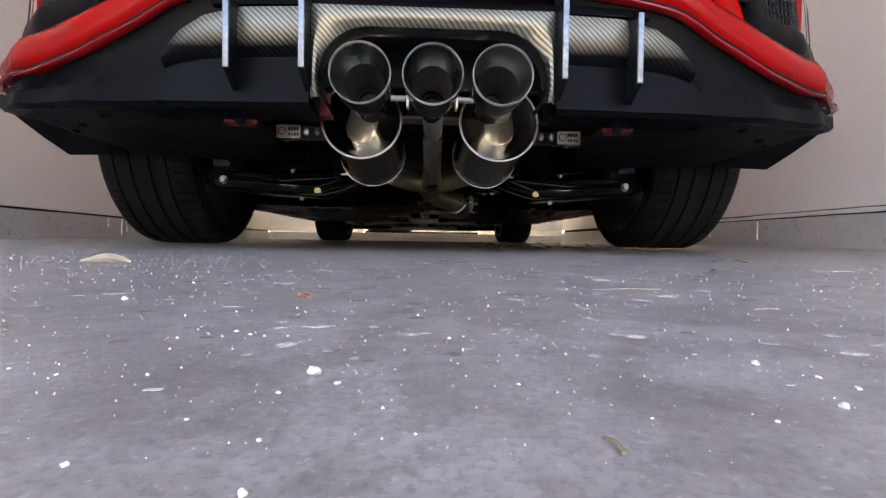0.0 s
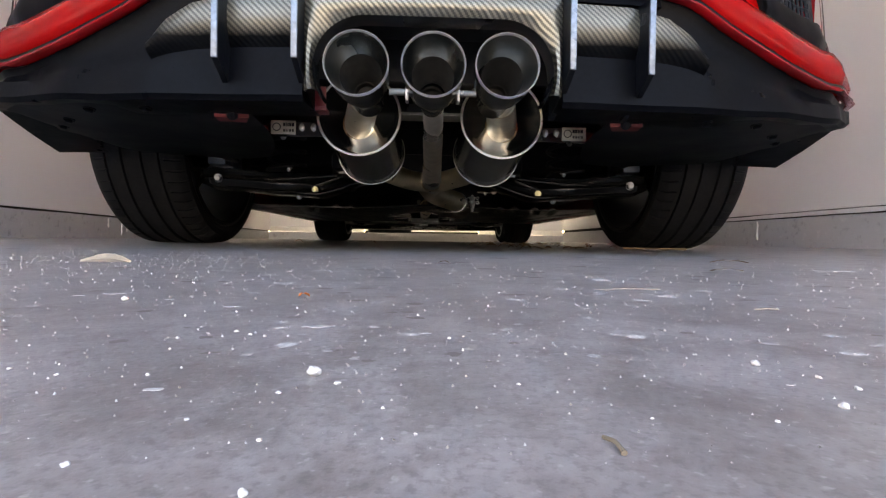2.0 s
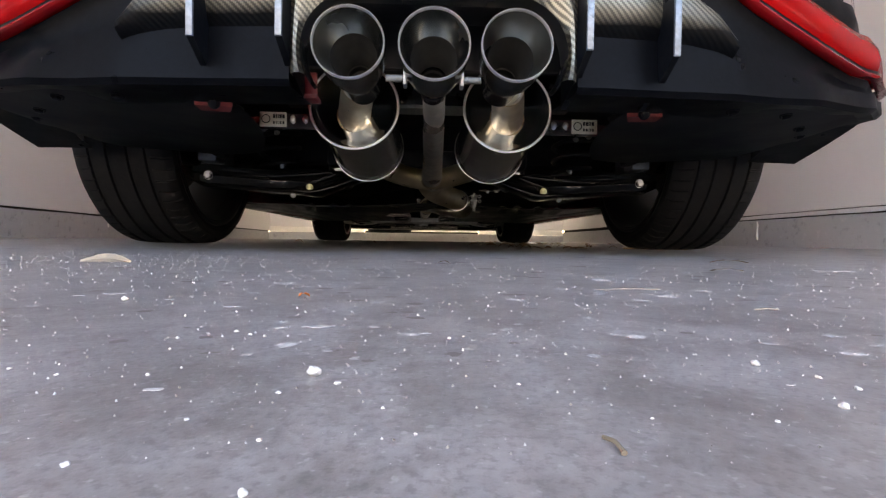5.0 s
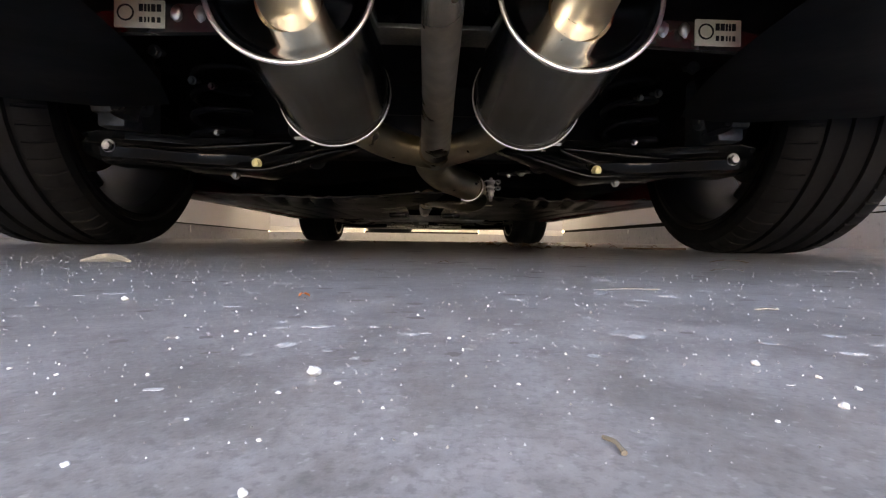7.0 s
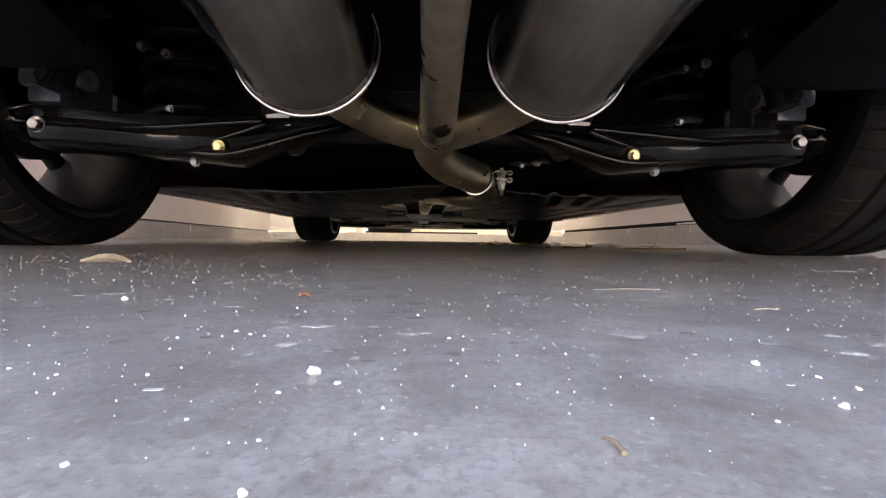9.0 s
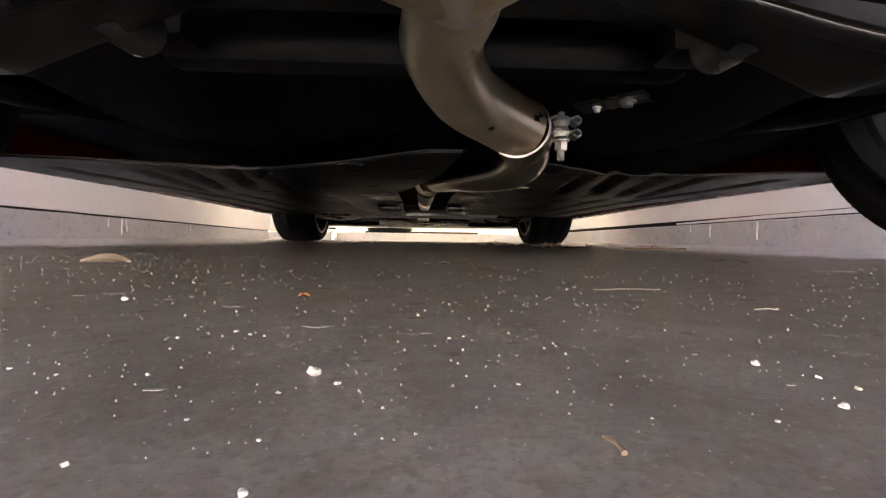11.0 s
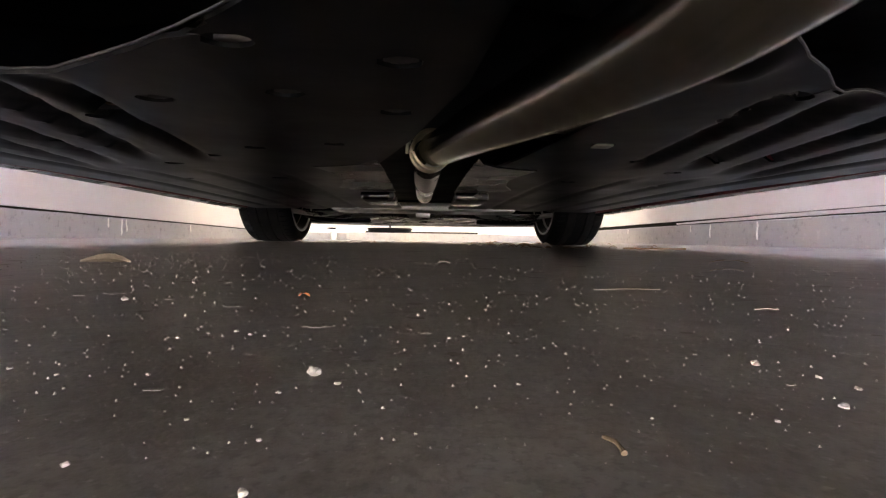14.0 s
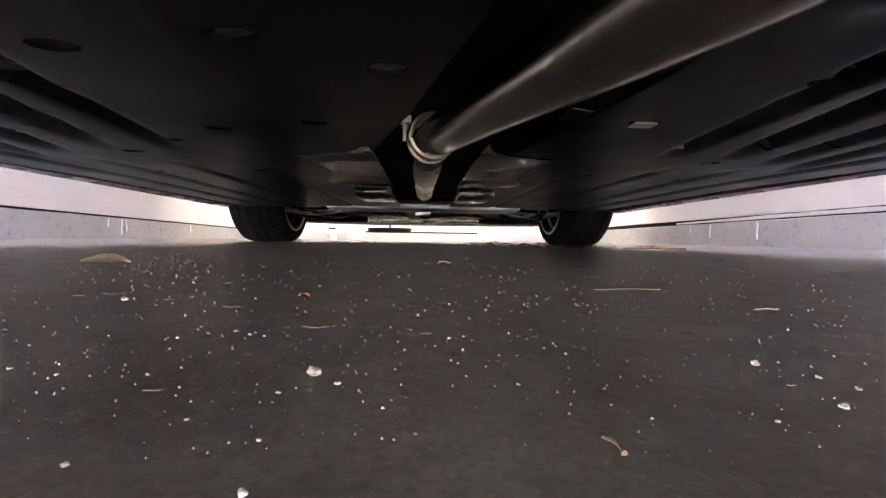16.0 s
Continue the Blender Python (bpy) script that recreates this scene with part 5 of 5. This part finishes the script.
def build_clamp(ex):
    """A sheet band clamp with a bolt that hangs down."""
    c, d = Vector((0.104, 0.018, 0.1525)), Vector((0.122, 0.062, 0.1445))
    m = axis(c, d)
    bm = bmesh.new()
    lathe(bm, [(0.0346, -0.006), (0.0362, -0.005), (0.0362, 0.022), (0.0346, 0.024)], m, 40)
    band = part("band_clamp", bm, M_MID, ex, "grey-brown band clamp")
    bm = bmesh.new()
    lathe(bm, [(0.0343, -0.0068), (0.0362, -0.0064), (0.0365, -0.0056), (0.0361, -0.0046)], m, 40)
    part("band_edge", bm, M_ZINC, band, "bright band edge")
    # two rolled ears, a bow-shaped spacer and a threaded bolt with a nut
    for k, z in ((0, 0.170), (1, 0.154)):
        bm = bmesh.new()
        pts = smooth_path([(0.137, 0.034, z - 0.004), (0.150, 0.038, z + 0.003), (0.166, 0.042, z + 0.001), (0.178, 0.046, z + 0.005), (0.184, 0.048, z + 0.001), (0.180, 0.047, z - 0.004), (0.173, 0.045, z - 0.001)], 4)
        cage(bm, [[p + Vector((0, -0.008, -0.001)), p + Vector((0, -0.008, 0.0012)), p + Vector((0, 0.010, 0.0012)), p + Vector((0, 0.010, -0.001))] for p in pts])
        part("clamp_ear", bm, M_ZINC, band, "rolled clamp ear")
    bm = bmesh.new()
    lathe(bm, [(0.001, 0.012), (0.009, 0.012), (0.011, 0.006), (0.008, 0.0), (0.011, -0.006), (0.009, -0.012), (0.001, -0.012)], pose(0.160, 0.045, 0.163), 20)
    part("clamp_spacer", bm, M_ZINC, band)
    bm = bmesh.new()
    lathe(bm, [(0.001, 0.0)] + [(0.0042 + 0.0006 * (i % 2), 0.0006 + 0.0011 * i) for i in range(22)] + [(0.0042, 0.06), (0.001, 0.06)], pose(0.160, 0.045, 0.121), 16)
    cage(bm, [[Vector((0.160 + r * math.cos(a), 0.045 + r * math.sin(a), z)) for a in (math.pi / 3 * k + 0.3 for k in range(6))] for r, z in ((0.0075, 0.1345), (0.0082, 0.1355), (0.0082, 0.1445), (0.0075, 0.1455))])
    lathe(bm, [(0.004, 0.0), (0.0105, 0.0), (0.0105, 0.002), (0.008, 0.006), (0.004, 0.008)], pose(0.160, 0.045, 0.1455), 20)
    part("clamp_bolt", bm, M_ZINC, band, "bright threaded bolt and nut")


build_shell()
build_rear_bumper()
for ax in (0, 1):
    for side in (-1, 1):
        WHEELS.append(build_wheel(ax, side))
build_underbody()
build_suspension()
build_exhaust()


# ---- small things on the floor ----
def lump(name, p, r, mat, label, category, group="", squash=0.7):
    bm = bmesh.new()
    bmesh.ops.create_icosphere(bm, subdivisions=3, radius=r * 0.74)
    for v in bm.verts:
        v.co *= 1 + 0.16 * noise.noise(v.co / r * 2.4 + Vector((p[1], p[0], 3)) * 70)
        v.co *= 1 + 0.42 * noise.noise(v.co / r * 1.3 + Vector((p[0], p[1], 0)) * 90)
        v.co.z *= squash
    low = min(v.co.z for v in bm.verts)
    bmesh.ops.translate(bm, vec=(p[0], p[1], -low - 0.0002), verts=bm.verts)
    return tagged(part(name, bm, mat, angle=180), label, category, group)


def leaf(name, x, y, length, width, turn, curl, mat, label, lift=0.0, tilt=0):
    bm = bmesh.new()
    m = pose(x, y, 0.0008, 0, 0, turn) @ pose(0, 0, 0, tilt)
    rows = []
    for k in range(11):
        t = k / 10
        w = width / 2 * (math.sin(math.pi * min(1, t * 0.94 + 0.04)) ** 0.8)
        arch_z = lift + curl * math.sin(math.pi * t)
        rows.append([m @ Vector(((t - 0.5) * length, w * q, arch_z + 0.25 * curl * (abs(q) - 0.2) + 0.0008 * noise.noise((t * 6, q * 3, x * 50)) + 0.0010)) for q in (-1, -0.5, -0.06, 0.0, 0.06, 0.5, 1)])
    cage(bm, rows, closed=False, caps=False)
    bmesh.ops.solidify(bm, geom=bm.faces[:], thickness=0.0004)
    low = min(v.co.z for v in bm.verts)
    bmesh.ops.translate(bm, vec=(0, 0, 0.0003 - low), verts=bm.verts)
    return tagged(part(name, bm, mat), label, "leaf", "leaves on the floor")


def straw(x0, y0, x1, y1, r, mat, label, name="straw", bow=0.0):
    bm = bmesh.new()
    a, b = Vector((x0, y0, r)), Vector((x1, y1, r))
    mid = (a + b) / 2 + Vector((bow, bow * 0.5, 0.0003))
    tube(bm, smooth_path([a, mid, b], 5), [r * 0.8] + [r] * 8 + [r * 1.3, r * 1.4], 8)
    return tagged(part(name, bm, mat), label, "straw", "straws on the floor")


CRUMBS = ((-0.0217, 0.0823, 0.00163), (-0.0166, 0.0775, 0.00072), (-0.0245, 0.0729, 0.00051), (-0.0179, 0.0438, 0.00066), (-0.0380, 0.0489, 0.00057), (0.0608, 0.0937, 0.00109), (0.0667, 0.0855, 0.00070), (0.0584, 0.0698, 0.00089), (0.0681, 0.0789, 0.00073), (-0.0080, 0.0669, 0.00039), (-0.0030, 0.0582, 0.00034), (-0.0324, 0.0616, 0.00043), (-0.0209, 0.0556, 0.00045), (-0.0640, 0.0805, 0.00047), (-0.0747, 0.0836, 0.00058), (-0.0493, 0.0813, 0.00047), (-0.1139, 0.1740, 0.00162), (-0.0509, 0.1200, 0.00063), (-0.0458, 0.1159, 0.00067), (-0.0419, 0.1145, 0.00053), (-0.0606, 0.1112, 0.00052), (0.0447, 0.0640, 0.00045), (0.0283, 0.0645, 0.00038), (0.0127, 0.0789, 0.00046), (0.0018, 0.1151, 0.00054), (-0.0436, 0.1011, 0.00035))
for x, y, r in CRUMBS:
    lump("crumb", (x, y), r, M_CRUMB, "small white plaster crumb on the painted floor", "crumb", "crumbs on the floor", 0.68)
FLAKES = ((-0.1301, 0.1933, 0.0063), (-0.1395, 0.1862, 0.0039), (-0.1004, 0.1785, 0.0029), (-0.0704, 0.1622, 0.0045), (-0.0332, 0.1282, 0.0060), (-0.0506, 0.1685, 0.0031), (-0.0145, 0.2043, 0.0024), (-0.0439, 0.0735, 0.0026), (-0.0038, 0.1212, 0.0017), (0.0585, 0.0808, 0.0011), (0.3586, 0.4425, 0.0360))
for x, y, r in FLAKES:
    r *= 0.8
    bm = bmesh.new()
    outline = [(x + r * (0.75 + 0.5 * noise.noise((x * 90, k * 0.8, 1))) * math.cos(k * 0.449), y + r * 0.55 * (0.7 + 0.5 * noise.noise((y * 90, k * 0.8, 2))) * math.sin(k * 0.449)) for k in range(14)]
    prism(bm, outline, 0.00002, 0.00008)
    tagged(part("paint_flake", bm, M_FLAKE), "thin pale paint flake stuck to the floor", "paint flake", "paint flakes on the floor")


def build_grit():
    """Fine pale grit strewn over the floor, one joined sheet of tiny lumps."""
    rng = random.Random(11)
    verts, faces = [], []
    for k in range(9500):
        d = 0.05 * (60 ** (rng.random() ** 0.75))
        x = rng.uniform(-1.05, 1.05) * d
        if k % 5 == 0:
            x, d = rng.gauss(-0.30, 0.12), max(0.1, rng.gauss(0.38, 0.14))
        r = 10 ** (-4.45 + 1.16 * rng.random() ** 1.4) * min(1.3, 0.11 + 2.6 * d ** 0.75)
        n = len(verts)
        a0 = rng.uniform(0, 6.28)
        for i in range(5):
            a = a0 + i * 1.2566
            q = r * rng.uniform(0.7, 1.25)
            verts.append((x + q * math.cos(a), d + q * math.sin(a), 0.0))
        verts.append((x + r * rng.uniform(-.3, .3), d + r * rng.uniform(-.3, .3), r * rng.uniform(1.1, 1.9)))
        faces += [(n + i, n + (i + 1) % 5, n + 5) for i in range(5)]
    me = bpy.data.meshes.new("grit")
    me.from_pydata(verts, [], faces)
    me.materials.append(M_GRIT)
    tagged(new("grit", me), "fine pale grit strewn over the floor", "grit", kind="stuff")


def build_scuffs():
    """Thin pale paint scuffs and dark smears on the floor, each kind one sheet."""
    for name, seed, count, mat, label, z in (("scuffs", 5, 650, M_FLAKE, "thin pale paint scuffs on the floor", 0.00005), ("smears", 9, 420, M_SMEAR, "thin dark smears on the floor", 0.00003)):
        rng = random.Random(seed)
        verts, faces = [], []
        for k in range(count):
            d = 0.09 * (26 ** (rng.random() ** 0.8))
            x = max(-1.7, min(1.6, rng.uniform(-1.0, 1.0) * d))
            w = d * 10 ** rng.uniform(-2.5, -1.55)
            q, turn = w * rng.uniform(0.35, 1.1), rng.uniform(-0.5, 0.5)
            n = len(verts)
            for i in range(11):
                a = i * 0.5712
                u, v = w * rng.uniform(0.55, 1.2) * math.cos(a), q * rng.uniform(0.5, 1.2) * math.sin(a)
                verts.append((x + u * math.cos(turn) - v * math.sin(turn), d + u * math.sin(turn) + v * math.cos(turn), z + (0.0 if d < 0.6 else 0.0003)))
            faces.append(tuple(range(n, n + 11)))
        verts = [(vx, vy, vz + floor_height(*(MG.inverted() @ Vector((vx, vy, 0))).xy)) for vx, vy, vz in verts]
        me = bpy.data.meshes.new(name)
        me.from_pydata(verts, [], faces)
        me.materials.append(mat)
        tagged(new(name, me), label, "floor marks", kind="stuff")


build_grit()
build_scuffs()
leaf("leaf", -0.284, 0.409, 0.041, 0.015, 4, 0.0032, M_LEAF, "dry curled tan leaf lying on the floor", 0.0, 26)
leaf("petal", -0.0535, 0.188, 0.0042, 0.003, 20, 0.001, M_ORANGE, "small orange petal scrap on the floor")
leaf("leaf", 0.0012, 0.468, 0.012, 0.008, -10, 0.002, M_BROWN, "small brown leaf scrap on the floor")
leaf("leaf", 0.240, 0.410, 0.03, 0.006, 5, 0.0015, M_STRAW, "narrow straw-coloured leaf on the floor")
leaf("leaf", 0.345, 0.585, 0.045, 0.012, -4, 0.003, M_BROWN, "narrow brown leaf on the floor")
straw(0.074, 0.2370, 0.1085, 0.2420, 0.00018, M_STRAW, "thin pale straw with a knot at its end")
straw(0.1115, 0.1730, 0.1205, 0.1738, 0.00018, M_STRAW, "short pale straw on the floor")
straw(0.0194, 0.0575, 0.0203, 0.0530, 0.00027, M_HUSK, "short curled brown husk on the floor", "husk", 0.00025)
rng = random.Random(7)
for k in range(64):
    y = rng.uniform(1.3, 4.6)
    x = 0.06 * y + abs(rng.gauss(0, 0.2)) * y * 0.8 if k % 5 else rng.uniform(-0.3, 0.5) * y
    x = min(x, 1.45)
    leaf("leaf", x, y, rng.uniform(0.02, 0.07), rng.uniform(0.008, 0.022), rng.uniform(-40, 40), rng.uniform(0.003, 0.012), M_BROWN if k % 4 else M_LEAF, "dry brown leaf litter on the garage floor", 0.0, rng.uniform(0, 25))
straw(0.60, 1.62, 0.80, 1.60, 0.003, M_BROWN, "thin brown twig on the floor", "twig", 0.01)


# ---- things at the end wall ----
def build_lid():
    bm = bmesh.new()
    m = MG @ pose(-0.385, 5.87, 0.0)
    lathe(bm, [(0.001, 0.0905), (0.248, 0.0905), (0.256, 0.096), (0.262, 0.132), (0.272, 0.138), (0.272, 0.147), (0.25, 0.151), (0.06, 0.156), (0.001, 0.156)], m, 56)
    pan = tagged(part("round_tub", bm, M_BLACK), "dark round shallow tub with a knobbed lid on the step", "tub")
    bm = bmesh.new()
    lathe(bm, [(0.001, 0.188), (0.012, 0.186), (0.016, 0.178), (0.009, 0.170), (0.011, 0.1565), (0.001, 0.1565)], m, 20)
    part("knob", bm, M_BLACK, pan)


def build_bottle():
    bm = bmesh.new()
    m = MG @ pose(-1.08, 5.98, 0.0)
    lathe(bm, [(0.001, 0.0), (0.038, 0.0), (0.040, 0.006), (0.040, 0.085), (0.032, 0.10), (0.015, 0.112), (0.014, 0.128), (0.001, 0.128)], m, 28)
    bot = tagged(part("spray_bottle", bm, M_WHITE), "small white spray bottle with a black trigger head", "spray bottle")
    bm = bmesh.new()
    box(bm, -0.055, 0.03, -0.012, 0.012, 0.1285, 0.150, 0.004, m)
    box(bm, -0.075, -0.05, -0.008, 0.008, 0.136, 0.148, 0.002, m)
    part("trigger_head", bm, M_BLACK, bot)


build_lid()
build_bottle()


def motions():
    car_rows = [(t, pose(0.0049 - 0.03757 * y, y, 0, 0, 0, PSI)) for t, y in TRAVEL]
    walk(car, car_rows)
    for i, w in enumerate(WHEELS):
        x, y, z = w.location
        walk(w, [(t, pose(x, y, z, math.degrees((TRAVEL[0][1] - c) / TYRE_R), 0, 0)) for t, c in TRAVEL])


motions()
